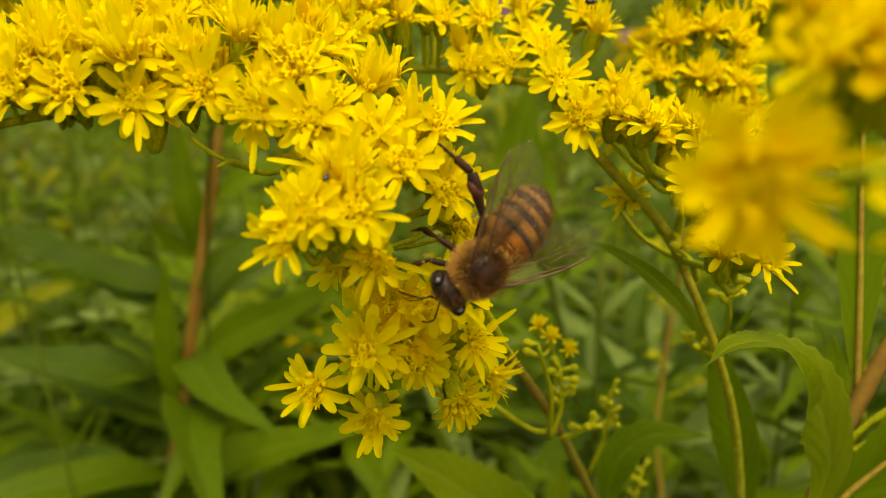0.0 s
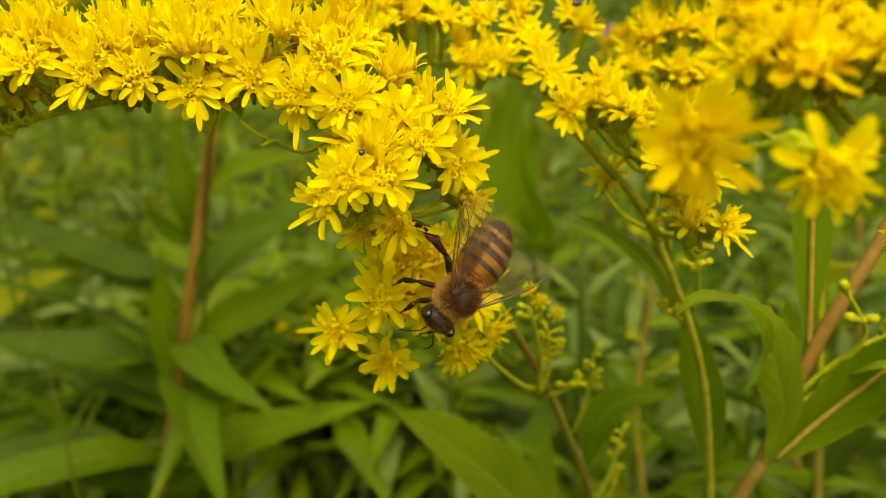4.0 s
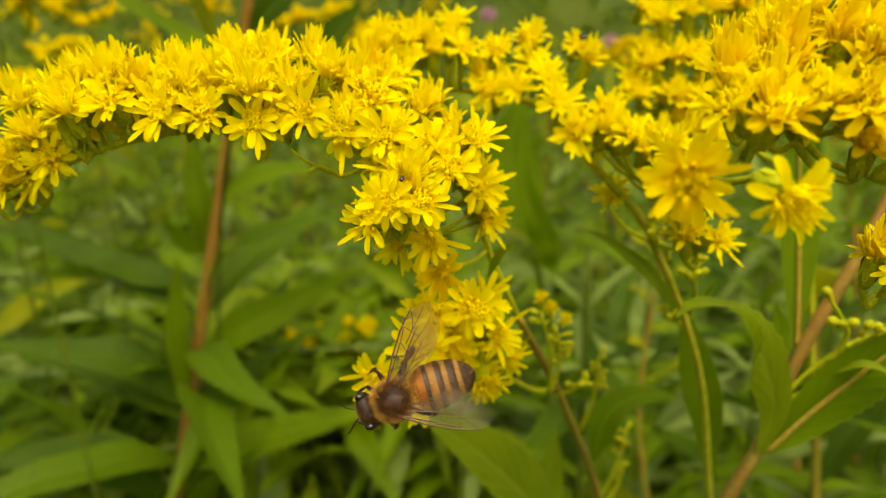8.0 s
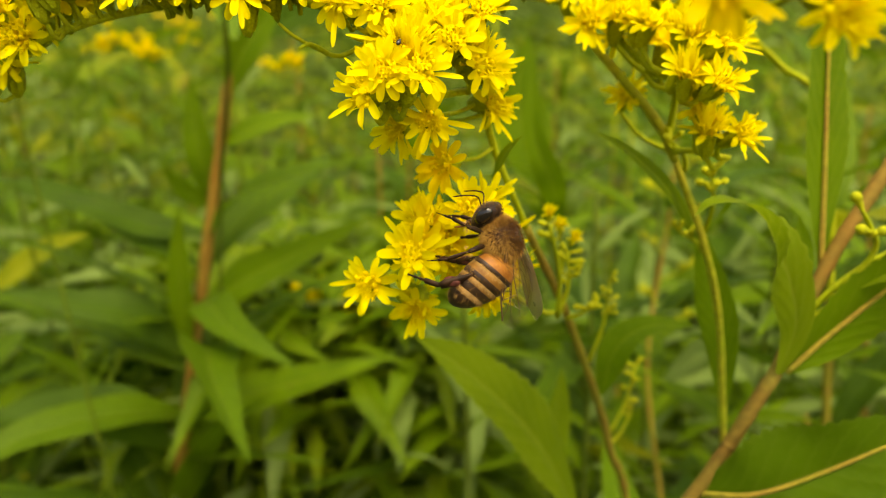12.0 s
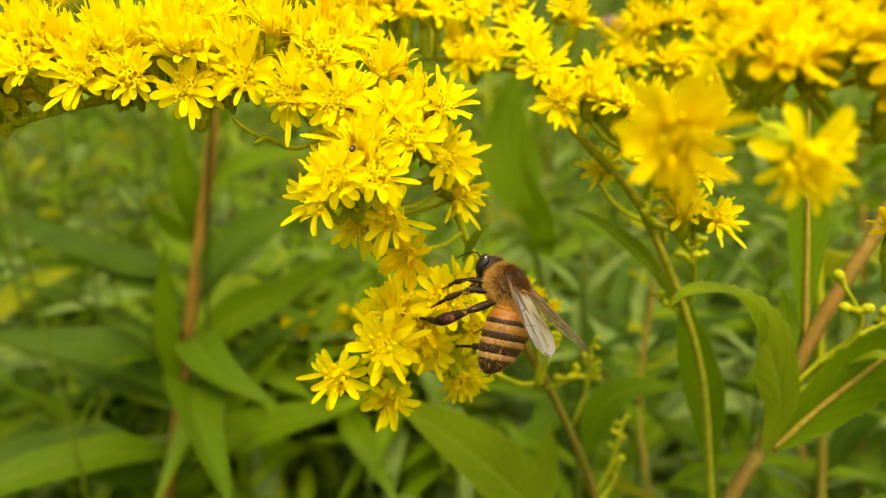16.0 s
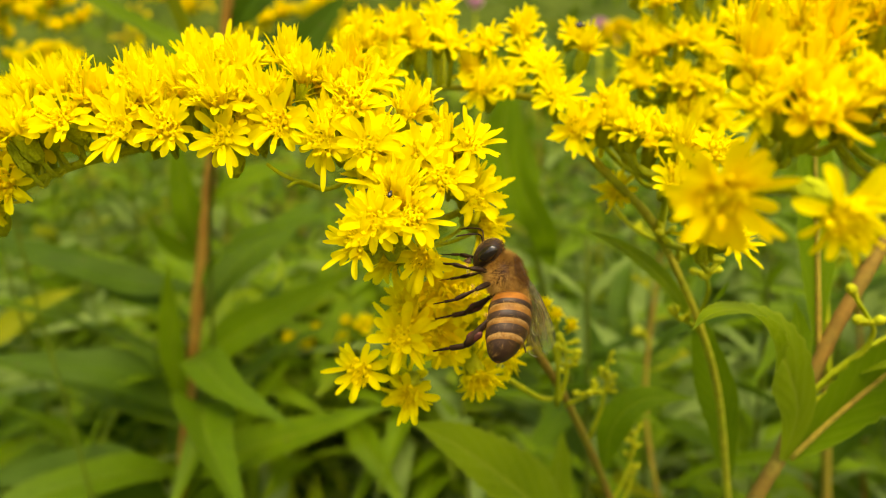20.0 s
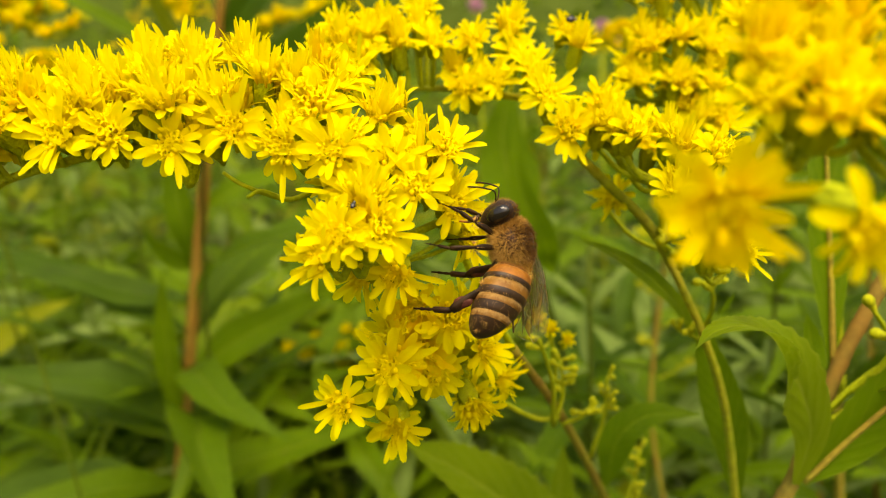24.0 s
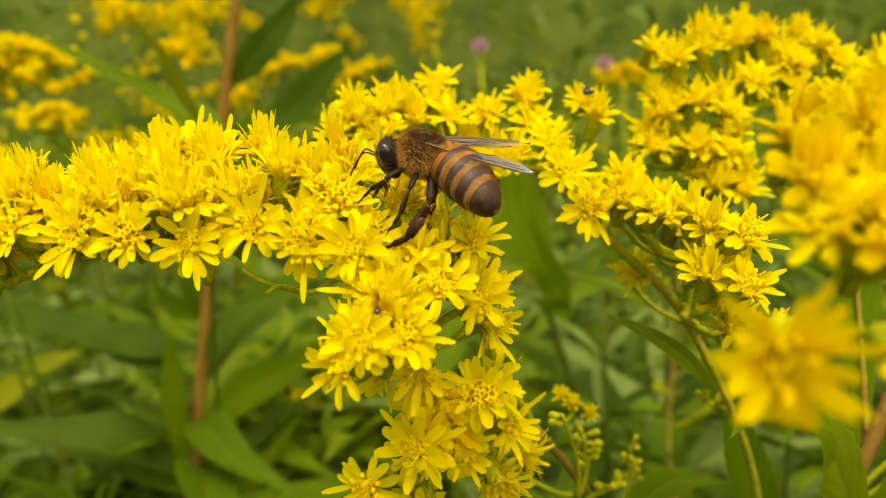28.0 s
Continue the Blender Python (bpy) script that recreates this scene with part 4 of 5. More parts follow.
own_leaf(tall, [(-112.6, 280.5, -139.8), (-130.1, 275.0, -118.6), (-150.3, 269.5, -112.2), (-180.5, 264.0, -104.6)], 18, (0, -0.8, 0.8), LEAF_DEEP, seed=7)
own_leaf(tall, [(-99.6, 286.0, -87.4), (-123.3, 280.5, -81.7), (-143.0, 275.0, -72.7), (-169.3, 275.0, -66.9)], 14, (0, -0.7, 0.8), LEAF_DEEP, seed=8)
own_leaf(tall, [(-98.3, 291.5, -76.4), (-105.1, 286.0, -70.0), (-110.5, 280.5, -60.2), (-111.4, 275.0, -51.0)], 9, (-0.4, -0.8, 0.5), LEAF, seed=9)
own_leaf(tall, [(-115.2, 275.0, -183.7), (-95.4, 275.0, -156.3), (-76.4, 275.0, -132.6), (-58.3, 275.0, -112.2)], 9, (0.4, -1, 0.3), LEAF, seed=10)
own_leaf(tall, [(-92.2, 288.2, -51.3), (-79.4, 286.0, -43.9), (-64.7, 283.8, -39.1), (-50.3, 280.5, -37.7)], 12, (0, -0.8, 0.8), LEAF, seed=12)
own_leaf(tall, [(-88, 288, -31), (-80, 286, -14), (-70, 286, -1), (-63, 286, 9)], 14, (0.3, -1, 0.3), LEAF, seed=13)
own_leaf(tall, [(-76, 291, 16), (-65, 286, 26), (-53, 286, 38), (-44, 286, 49)], 13, (0.3, -1, 0.4), LEAF_DEEP, seed=14)

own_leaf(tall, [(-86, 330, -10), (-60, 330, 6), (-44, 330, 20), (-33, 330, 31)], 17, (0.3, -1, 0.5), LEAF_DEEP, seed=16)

thick = plant("goldenrod_plant", "goldenrod with a thick reddish tan stem and broad toothed leaves", ground_line([(34.9, 74.0, -63.2), (36.1, 74.0, -60.6), (39.5, 74.0, -53.1), (41.7, 74.4, -49.0), (45.4, 76.0, -40.2), (48.0, 77.0, -34.4), (51.0, 78.0, -29.2), (55.7, 80.0, -22.3), (62.0, 84.0, -13.0)]), 1.05, 0.9, RED_STEM, 4, 15, (60, 90), 0.1, 0.2)
own_leaf(thick, [(41.2, 73.2, -49.6), (41.9, 72.0, -42.3), (38.9, 69.0, -35.4), (35.1, 66.0, -29.6), (31.8, 63.0, -25.6), (27.8, 60.0, -23.2), (24.1, 58.0, -22.9), (21.9, 57.0, -24.1)], 7.4, (-0.1, -1, 0.15), LEAF_FRESH, 0.12, 0.06, "broad green leaf whose tip curls over", 21, 0.06, 44, (0.0, 0.3, 1))
ribbed_leaf(thick, [(42.1, 73.4, -49.5), (46.6, 73.0, -44.2), (51.9, 72.0, -38.1), (55.7, 71.0, -34.0), (59.3, 70.0, -30.1), (64, 69.0, -25.8)], 9.5, (0.35, -0.9, 0.45), LEAF, 23, "broad leaf with a tan midrib")
ribbed_leaf(thick, [(32.8, 73.5, -68), (38.7, 70.0, -65.7), (46.3, 68.0, -61.0), (53.2, 66.5, -56.2), (62, 66.0, -52.3)], 16.5, (0.1, -1, 0.4), LEAF_MID, 22, "broad toothed leaf low on the stem")
ribbed_leaf(thick, [(46.9, 77.5, -36.0), (46.6, 79.5, -23.4), (46.1, 81.0, -12.5), (45.5, 82.0, -2.1), (44.3, 82.0, 6.2)], 6.2, (0.1, -1, 0.1), LEAF, 25, "upright leaf with a pale midrib")
own_leaf(thick, [(44.5, 76.0, -38.0), (43.9, 77.0, -33.1), (42.9, 77.0, -28.8)], 3.0, (0, -1, 0.2), LEAF, seed=24)
own_leaf(thick, [(49.4, 72.0, -37.1), (51.9, 70.0, -35.0), (54.4, 69.0, -35.5), (56.1, 68.0, -36.9)], 1.4, (0, -0.5, 1), LEAF_FRESH, seed=27)
for ctrl in ([(44.8, 75.0, -41.6), (47.6, 73.6, -37.0), (51.2, 72.2, -33.1), (55.6, 71.0, -30.4), (60.5, 70.0, -29.0)], [(46.9, 74.0, -38.2), (49.3, 72.0, -34.2), (49.9, 71.0, -31.1), (48.1, 70.0, -28.4), (45.9, 69.0, -25.8)], [(45.4, 74.6, -42.0), (49.6, 73.6, -38.6), (54.2, 72.4, -35.2), (60.1, 71.4, -32.0)]):
    side_twig(thick, ctrl, 0.42)
for place, lean in (((45.6, 69.0, -25.2), (-0.6, -0.2, 0.8)), ((47.1, 69.2, -28.8), (-0.9, -0.3, 0.3)), ((48.9, 69.6, -29.2), (0.8, -0.4, 0.4)), ((51.9, 70.4, -30.2), (0.2, -0.4, 0.9)), ((53.6, 70.6, -30.6), (-0.2, -0.3, 0.9))):
    inv = at(*place) - thick.matrix_basis.translation
    part("bud", BUD_MESH, thick, Matrix.Translation(inv) @ facing(lean) @ Matrix.Scale(1.15, 4))
yellowed = plant("goldenrod_plant", "low goldenrod with a yellowing leaf", ground_line([(-240, 345, -230), (-235, 335, -170), (-232, 332, -150)]), 2.0, 1.0, DARK_STALK, 10, 19, (70, 100), 0.3, 0.9)
own_leaf(yellowed, [(-225.2, 330.0, -130.7), (-206.3, 330.0, -116.2), (-188.2, 330.0, -104.8), (-169.9, 330.0, -98.8)], 15, (0, -0.8, 0.7), LEAF_YELLOW, seed=26, label="yellow green fading leaf")

# the stem that carries the main flowers, and the one beside it
MAIN_FOOT = [(31.5, 117.5, -88.0), (26.5, 109.0, -73.5), (15.3, 88.0, -46.5), (6.7, 71.5, -28.9)]
main_plant = plant("goldenrod_plant", "goldenrod stem bent under its arching flower spray", ground_line(MAIN_FOOT), 1.2, 0.5, WARM_STEM, 6, 13, (50, 80), 0.1, 0.4)
own_leaf(main_plant, [(26.4, 107.8, -70.6), (27.9, 105.6, -60.6), (32.4, 103.4, -55.2), (39.3, 99.0, -53.2)], 6.5, (-0.2, -0.7, 0.8), LEAF, seed=31)
own_leaf(main_plant, [(29, 132, -114), (16.5, 116, -85.5), (3, 104.5, -65.5), (-7.7, 96.8, -53.8)], 16, (0.5, -0.8, 0.9), LEAF_FRESH, seed=32, teeth=0.05, n=40, label="large pointed leaf")
own_leaf(main_plant, [(23.7, 143.0, -109.2), (24.4, 140.8, -93.6), (24.8, 138.6, -79.7)], 8, (0.4, -1, 0.1), LEAF_FRESH, seed=33)
for k, (top, foot, count) in enumerate((((14.1, 82.5, -35.5), (13.5, 85, -46), 9), ((18.6, 85.8, -44.5), (15.3, 88, -47.5), 7), ((23.0, 93.5, -43.3), (22, 100, -60), 9), ((34.7, 115.5, -68.3), (31, 117, -84), 9), ((35.4, 117.7, -78), (31, 118, -88), 6), ((10.5, 77, -30), (13.5, 85, -46), 3))):
    bud_cluster(main_plant, top, foot, count, 40 + k)

SECOND_FOOT = [(43.4, 92.4, -71.2), (38.6, 88.0, -48.1), (33.3, 83.6, -34.3), (26.8, 79.2, -22.0)]
second_plant = plant("goldenrod_plant", "slender goldenrod stem with long narrow leaves", ground_line(SECOND_FOOT), 0.75, 0.5, TAN_STEM, 3, 14, (50, 80), 0.1, 0.2)
own_leaf(second_plant, [(33.4, 86.0, -35.8), (29.6, 83.0, -29.4), (25.7, 80.0, -25.1), (21.9, 78.0, -21.8), (18.3, 76.0, -19.3), (15.0, 75.0, -17.7)], 2.7, (-0.3, -0.9, 0.8), LEAF_FRESH, 0.12, 0.03, "long narrow arching leaf", 41, 0, 30)
own_leaf(second_plant, [(44.6, 96.0, -67.9), (41.2, 92.6, -53.7), (38.0, 90.6, -44.8), (35.7, 89.1, -38.4), (33.7, 87.6, -31.4)], 7.0, (0.1, -1, 0.2), LEAF, seed=42, teeth=0.02)
own_leaf(second_plant, [(34.5, 87, -35), (34.5, 82, -30), (35.5, 80, -26.5)], 2.4, (0.5, -1, 0.4), LEAF, seed=43)
for k, (top, foot, count) in enumerate((((31.4, 78.1, -24.0), (34, 86, -34), 6), ((30, 84, -33), (35, 88, -37), 5), ((25, 76, -19), (28.6, 80.3, -23.5), 4))):
    bud_cluster(second_plant, top, foot, count, 60 + k)

thin = plant("goldenrod_plant", "thin goldenrod shoot with yellow green buds", ground_line([(79, 220, -170), (70, 220, -116), (73, 220, -64), (73, 220, -49)]), 1.3, 0.7, WARM_STEM, 12, 15, (60, 90), 0.3, 0.9)
for k in range(7):
    z = -50 - k * 9
    bud_cluster(thin, (73 + 9 * (-1) ** k, 216, z + 7), (72, 220, z), 7, 70 + k, 1.4)
shoot = plant("goldenrod_plant", "upright goldenrod shoot with a budding tip", ground_line([(130, 222, -87), (126, 220, -67), (122, 220, -31), (119, 220, -7)]), 1.8, 1.0, WARM_STEM, 14, 16, (60, 100), 0.3, 0.9)
bud_cluster(shoot, (119, 219, 3), (119, 220, -8), 6, 80, 1.5)
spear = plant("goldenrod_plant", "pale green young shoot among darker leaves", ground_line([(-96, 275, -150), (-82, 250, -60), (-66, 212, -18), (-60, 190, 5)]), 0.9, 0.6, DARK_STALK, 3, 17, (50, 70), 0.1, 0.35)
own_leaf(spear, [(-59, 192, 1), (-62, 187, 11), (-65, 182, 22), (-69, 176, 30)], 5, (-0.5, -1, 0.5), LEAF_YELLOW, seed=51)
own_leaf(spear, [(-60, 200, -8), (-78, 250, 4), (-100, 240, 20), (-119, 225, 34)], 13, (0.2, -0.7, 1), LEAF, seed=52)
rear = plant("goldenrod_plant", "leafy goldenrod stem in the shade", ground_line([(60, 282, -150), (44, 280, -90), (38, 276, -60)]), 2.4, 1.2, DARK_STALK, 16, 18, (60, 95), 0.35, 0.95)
own_leaf(rear, [(38, 275, -65), (31, 275, -45), (28, 275, -26), (32, 275, -7)], 25, (0.2, -1, 0.1), LEAF, seed=53)
own_leaf(rear, [(44, 260, -80), (35, 225, -55), (27, 220, -35), (27, 220, -10)], 10, (-0.3, -1, 0.2), LEAF, seed=54)


def near_shoots():
    """Small pale shoots between the flower stems and the stand behind."""
    rnd = random.Random(31)
    for i in range(11):
        x, y = 0.015 + 0.03 * i + rnd.uniform(-0.01, 0.01), rnd.uniform(0.2, 0.3)
        x *= y / 0.22
        h = EYE - rnd.uniform(0.05, 0.15) * y / 0.24
        line = spline([Vector((x + 0.02, y + 0.04, -0.01)), Vector((x + 0.01, y + 0.02, h * 0.6)), Vector((x, y, h))], 30)
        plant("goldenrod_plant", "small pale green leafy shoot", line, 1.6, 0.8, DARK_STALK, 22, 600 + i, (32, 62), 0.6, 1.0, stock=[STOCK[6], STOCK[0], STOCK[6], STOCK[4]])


near_shoots()


def background_plants():
    """The stand of goldenrod behind, each stem on its own."""
    rnd = random.Random(77)
    places = []
    while len(places) < 60:
        y = 0.3 + 1.1 * rnd.random() ** 1.4
        x = rnd.uniform(-1, 1) * (0.12 + 0.68 * y)
        if all((x - a) ** 2 + (y - b) ** 2 > 0.045 ** 2 for a, b in places):
            places.append((x, y))
    for i, (x, y) in enumerate(places):
        h = rnd.uniform(0.74, 0.88) + 0.02 * y
        if y < 0.45:
            h -= 0.05
        lean = Vector((rnd.uniform(-0.1, 0.1), rnd.uniform(-0.08, 0.08), 0))
        foot = Vector((x, y, -0.01)) - lean
        line = spline([foot, foot + lean * 0.5 + Vector((0, 0, h * 0.5)), Vector((x, y, h))], 30)
        red = rnd.random() < 0.5
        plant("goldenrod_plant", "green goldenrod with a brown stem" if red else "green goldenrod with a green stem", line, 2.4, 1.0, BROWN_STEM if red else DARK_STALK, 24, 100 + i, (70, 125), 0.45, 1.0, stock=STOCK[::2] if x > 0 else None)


background_plants()


def whole_head(half, seed):
    """A far flower head in one mesh: bracts, disc and petals."""
    rnd = random.Random(seed)
    bm = bmesh.new()
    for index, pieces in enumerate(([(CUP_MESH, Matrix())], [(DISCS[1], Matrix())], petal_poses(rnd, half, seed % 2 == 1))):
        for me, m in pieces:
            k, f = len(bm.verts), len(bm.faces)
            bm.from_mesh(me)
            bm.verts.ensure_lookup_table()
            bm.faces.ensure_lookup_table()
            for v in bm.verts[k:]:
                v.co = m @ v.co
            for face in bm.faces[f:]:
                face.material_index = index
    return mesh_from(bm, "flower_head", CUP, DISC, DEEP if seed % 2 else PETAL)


WHOLE_HEADS = [whole_head(k > 3, k) for k in range(8)]


def far_spray(label, axis, count, seed, spread, size=1.0):
    """A blossoming branch farther off, thick with small heads."""
    rnd = random.Random(seed)
    ctrl = [at(*p) for p in axis]
    foot = Vector((ctrl[0].x, ctrl[0].y + 0.14, 0.0))
    root = tagged(new("goldenrod_spray"), label, "flower spray", "goldenrod flower sprays")
    root.matrix_basis = Matrix.Translation(foot)
    line = spline([Vector((0, 0, 0)), (ctrl[0] - foot) * 0.6] + [p - foot for p in ctrl], 60)
    bm = bmesh.new()
    tube(bm, line, (0.0007, 0.0004), 7)
    part("axis", mesh_from(bm, "axis", GREEN_STALK), root)
    top = spline([p - foot for p in ctrl[1:]], 40)
    for i in range(count):
        p = rnd.choice(top) + Vector((rnd.gauss(0, 1), rnd.gauss(0, 1), rnd.uniform(-0.4, 1.4))) * spread * MM
        az, el = radians(rnd.uniform(-180, 0)), radians(rnd.uniform(20, 85))
        n = Vector((math.cos(az) * math.cos(el), math.sin(az) * math.cos(el), math.sin(el)))
        part("flower_head", rnd.choice(WHOLE_HEADS), root, Matrix.Translation(p) @ facing(n, rnd.uniform(0, 6.28)) @ Matrix.Scale(size * rnd.uniform(1.0, 1.3), 4))
    return root


FAR = [
    ([(-174, 275, -14), (-161, 275, 20), (-145, 270, 28), (-126, 264, 19)], 42, 6.0), ([(-132, 473, -41), (-117, 462, 8), (-87, 462, 28), (-52, 462, 32)], 40, 5.0),
    ([(-175, 660, 4), (-185, 660, 43), (-205, 660, 73), (-260, 660, 90)], 44, 9.0), ([(-71, 473, -9), (-54, 462, 11), (-39, 462, 23), (-28, 462, 27)], 20, 4.0),
    ([(11, 770, 12), (8, 770, 57), (-1, 770, 85), (-23, 770, 97)], 26, 8.0), ([(-35, 363, -181), (-38, 352, -149), (-52, 352, -142), (-65, 341, -141)], 13, 9.0),
    ([(-201, 396, -27), (-194, 396, -1), (-201, 396, 7), (-205, 385, 2)], 16, 6.0), ([(114, 374, -14), (111, 374, 5), (103, 374, 10), (86, 374, 7)], 14, 3.5),
    ([(-254, 770, -69), (-247, 770, -17), (-282, 770, 20), (-288, 770, 54)], 30, 9.0), ([(-240, 660, -54), (-256, 660, -16), (-281, 660, -14), (-296, 660, -21)], 20, 6.0),
    ([(-119, 550, -63), (-101, 550, -34), (-109, 550, -28), (-125, 550, -30)], 12, 4.0), ([(-135, 220, -20), (-124, 209, -8), (-122, 198, -4), (-130, 198, -4)], 14, 3.0),
    ([(-362, 990, 66), (-361, 990, 122), (-386, 990, 145), (-422, 990, 147)], 26, 11.0),
    ([(-228, 880, 41), (-247, 880, 93), (-257, 880, 115), (-274, 880, 128)], 26, 9.0),
    ([(-128, 1100, 55), (-126, 1100, 118), (-132, 1100, 141), (-142, 1100, 157)], 18, 9.0),
    ([(-175, 880, 44), (-176, 880, 88), (-188, 880, 101), (-201, 880, 99)], 16, 6.0),
    ([(-66, 990, 18), (-84, 990, 70), (-93, 990, 88), (-104, 990, 92)], 14, 6.0),
    ([(38, 1210, 31), (26, 1210, 119), (6, 1210, 154), (-15, 1210, 172)], 24, 11.0),
    ([(-224, 550, -60), (-208, 550, -27), (-216, 550, -19), (-228, 550, -21)], 10, 4.0),
    ([(-186, 660, -6), (-175, 660, 13), (-189, 660, 22), (-199, 660, 20)], 10, 5.0),
    ([(-212, 520, 32), (-213, 520, 60), (-198, 520, 72), (-173, 520, 67)], 30, 7.0),
    ([(-163, 560, 26), (-171, 560, 62), (-161, 560, 76), (-141, 560, 71)], 26, 7.0),
    ([(-124, 480, 12), (-143, 480, 34), (-149, 480, 41), (-163, 480, 44)], 20, 5.0),
    ([(10, 800, -11), (-1, 800, 42), (4, 800, 80), (30, 800, 112)], 22, 9.0),
    ([(-164, 340, -15), (-166, 340, 5), (-171, 340, 8), (-176, 340, 5)], 16, 5.0),
    ([(-58, 600, 33), (-81, 600, 72), (-71, 600, 82), (-53, 600, 87)], 22, 7.0),
    ([(210, 650, -21), (181, 650, 5), (166, 650, 8), (151, 650, 2)], 12, 6.0),
    ([(-40, 340, -183), (-43, 340, -151), (-49, 340, -136), (-65, 340, -137)], 8, 3.0),
    ([(-58, 360, -201), (-60, 360, -167), (-66, 360, -142), (-80, 360, -141)], 8, 3.0)]
for k, (axis, count, wide) in enumerate(FAR):
    far_spray("distant arching spray of small golden flowers", axis, int(count * 2.3), 200 + k, wide)


def pink_flower(place, size, seed):
    """A pink garden flower far off: petals round a darker eye on a thin stem."""
    rnd = random.Random(seed)
    top = at(*place)
    foot = Vector((top.x, top.y + 0.03, 0))
    root = tagged(new("pink_flower"), "soft pink garden flower far behind the goldenrod", "flower", "pink flowers")
    root.matrix_basis = Matrix.Translation(foot)
    bm = bmesh.new()
    tube(bm, spline([Vector((0, 0, 0)), (top - foot) * 0.5 + Vector((0.01, 0, 0)), top - foot], 12), (0.002, 0.0015), 6)
    part("stem", mesh_from(bm, "stem", STALK), root)
    for ring in range(3):
        for i in range(9):
            a = 2 * math.pi * (i + 0.5 * ring) / 9
            m = Matrix.Translation(top - foot) @ facing((0.1, -0.8, 0.6)) @ Matrix.Rotation(a, 4, "Z") @ Matrix.Rotation(radians(-18 * ring + rnd.uniform(-8, 8)), 4, "Y") @ Matrix.Scale(size, 4)
            part("petal", PINK_PETAL, root, m)


PINK_PETAL = petal_mesh("petal", 2.4, 1.3, 35, -10, 0.0, PINK)
for k, (place, size) in enumerate((((60, 792, 53), 3.2), ((191, 792, 25), 3.6), ((213, 803, 14), 3.2))):
    pink_flower(place, size, k)

# ---- the flowers in front ----
MAIN_LEFT_HEADS = [
    (-39.7, 53.9, -1.5, -114, 58), (-35.5, 53.9, -0.7, -107, 41), (-36.9, 57.2, 1.4, -162, 80), (-30.9, 53.9, -1.7, -91, 21), (-33.2, 57.2, 0.7, -80, 81),
    (-28.9, 56.1, 0.4, -80, 81), (-26.7, 53.9, -1.8, -91, 21), (-25.8, 57.2, 0.7, -80, 81), (-21.9, 53.4, -2.6, -91, 18), (-23.5, 56.1, 1.4, -85, 74),
    (-21.0, 58.3, 2.7, -21, 82), (-22.2, 53.9, 0.3, -89, 55), (-40.0, 58.3, 0.9, 170, 74), (-29.0, 60.5, 1.9, 58, 86), (-30.2, 56.1, -1.1, -102, 60),
    (-26.0, 61.6, 3.4, 110, 80)]
MAIN_END_HEADS = [
    (-47.4, 60.5, -1.5, -161, 77), (-42.7, 59.4, -0.4, -122, 78), (-45.4, 58.3, -4.2, -121, 51), (-48.6, 59.4, -6.5, -122, 36), (-43.8, 58.3, -6.5, -91, 1),
    (-50.5, 60.5, -9.2, -117, 24), (-47.1, 60.5, -8.7, -91, -4), (-40.2, 58.3, -3.0, -91, 32), (-54.4, 62.7, -8.3, -140, 47)]
MAIN_MID_HEADS = [
    (-17.1, 53.9, -1.5, -92, 12), (-15.0, 57.2, 1.8, -67, 71), (-12.4, 57.2, 1.2, -62, 61), (-10.6, 55.0, -0.3, -74, 40), (-13.2, 52.8, -3.2, -98, 9),
    (-9.2, 52.3, -3.6, -92, 9), (-9.2, 59.4, 1.2, -34, 48), (-5.9, 58.3, -1.7, -38, 56), (-4.7, 53.4, -4.7, -91, 21), (-0.2, 55.0, -4.3, -72, 35),
    (-2.7, 51.7, -6.8, -85, 20), (-0.0, 55.0, -9.1, -67, 6), (-7.5, 51.7, -6.9, -100, 50), (-18.5, 56.1, 0.2, -102, 64), (-16.9, 60.5, 3.3, -55, 87),
    (-12.0, 56.1, -1.8, -90, 50)]
MAIN_LOW_HEADS = [
    (-10.3, 46.8, -11.1, -123, 2), (-8.7, 46.8, -9.2, -104, 15), (-5.8, 47.3, -9.2, -76, 20), (-6.8, 49.5, -7.9, -89, 55), (-4.9, 51.7, -13.7, -91, -3),
    (0.9, 60.5, -9.8, -57, 20), (1.4, 61.6, -13.3, -51, 0), (-8.0, 56.0, -15.0, -124, -6), (-3.5, 58.3, -18.8, -110, 2), (-8.9, 47.9, -9.4, -98, 34),
    (-7.1, 52.8, -7.7, -91, 57)]
LOWER_HEADS = [
    (-10.3, 55.0, -26.5, -116, 8), (-5.9, 53.9, -23.1, -97, 26), (-5.7, 57.2, -30.3, -93, -11), (-5.1, 58.3, -21.4, -109, 54), (-0.2, 57.2, -19.8, -83, 32),
    (-1.9, 58.3, -25.4, -85, 8), (1.5, 61.6, -30.7, -73, -26), (2.8, 62.7, -25.3, -52, 9), (-3.1, 58.3, -23.1, -91, 27), (5.0, 67.1, -30.5, -37, -12),
]
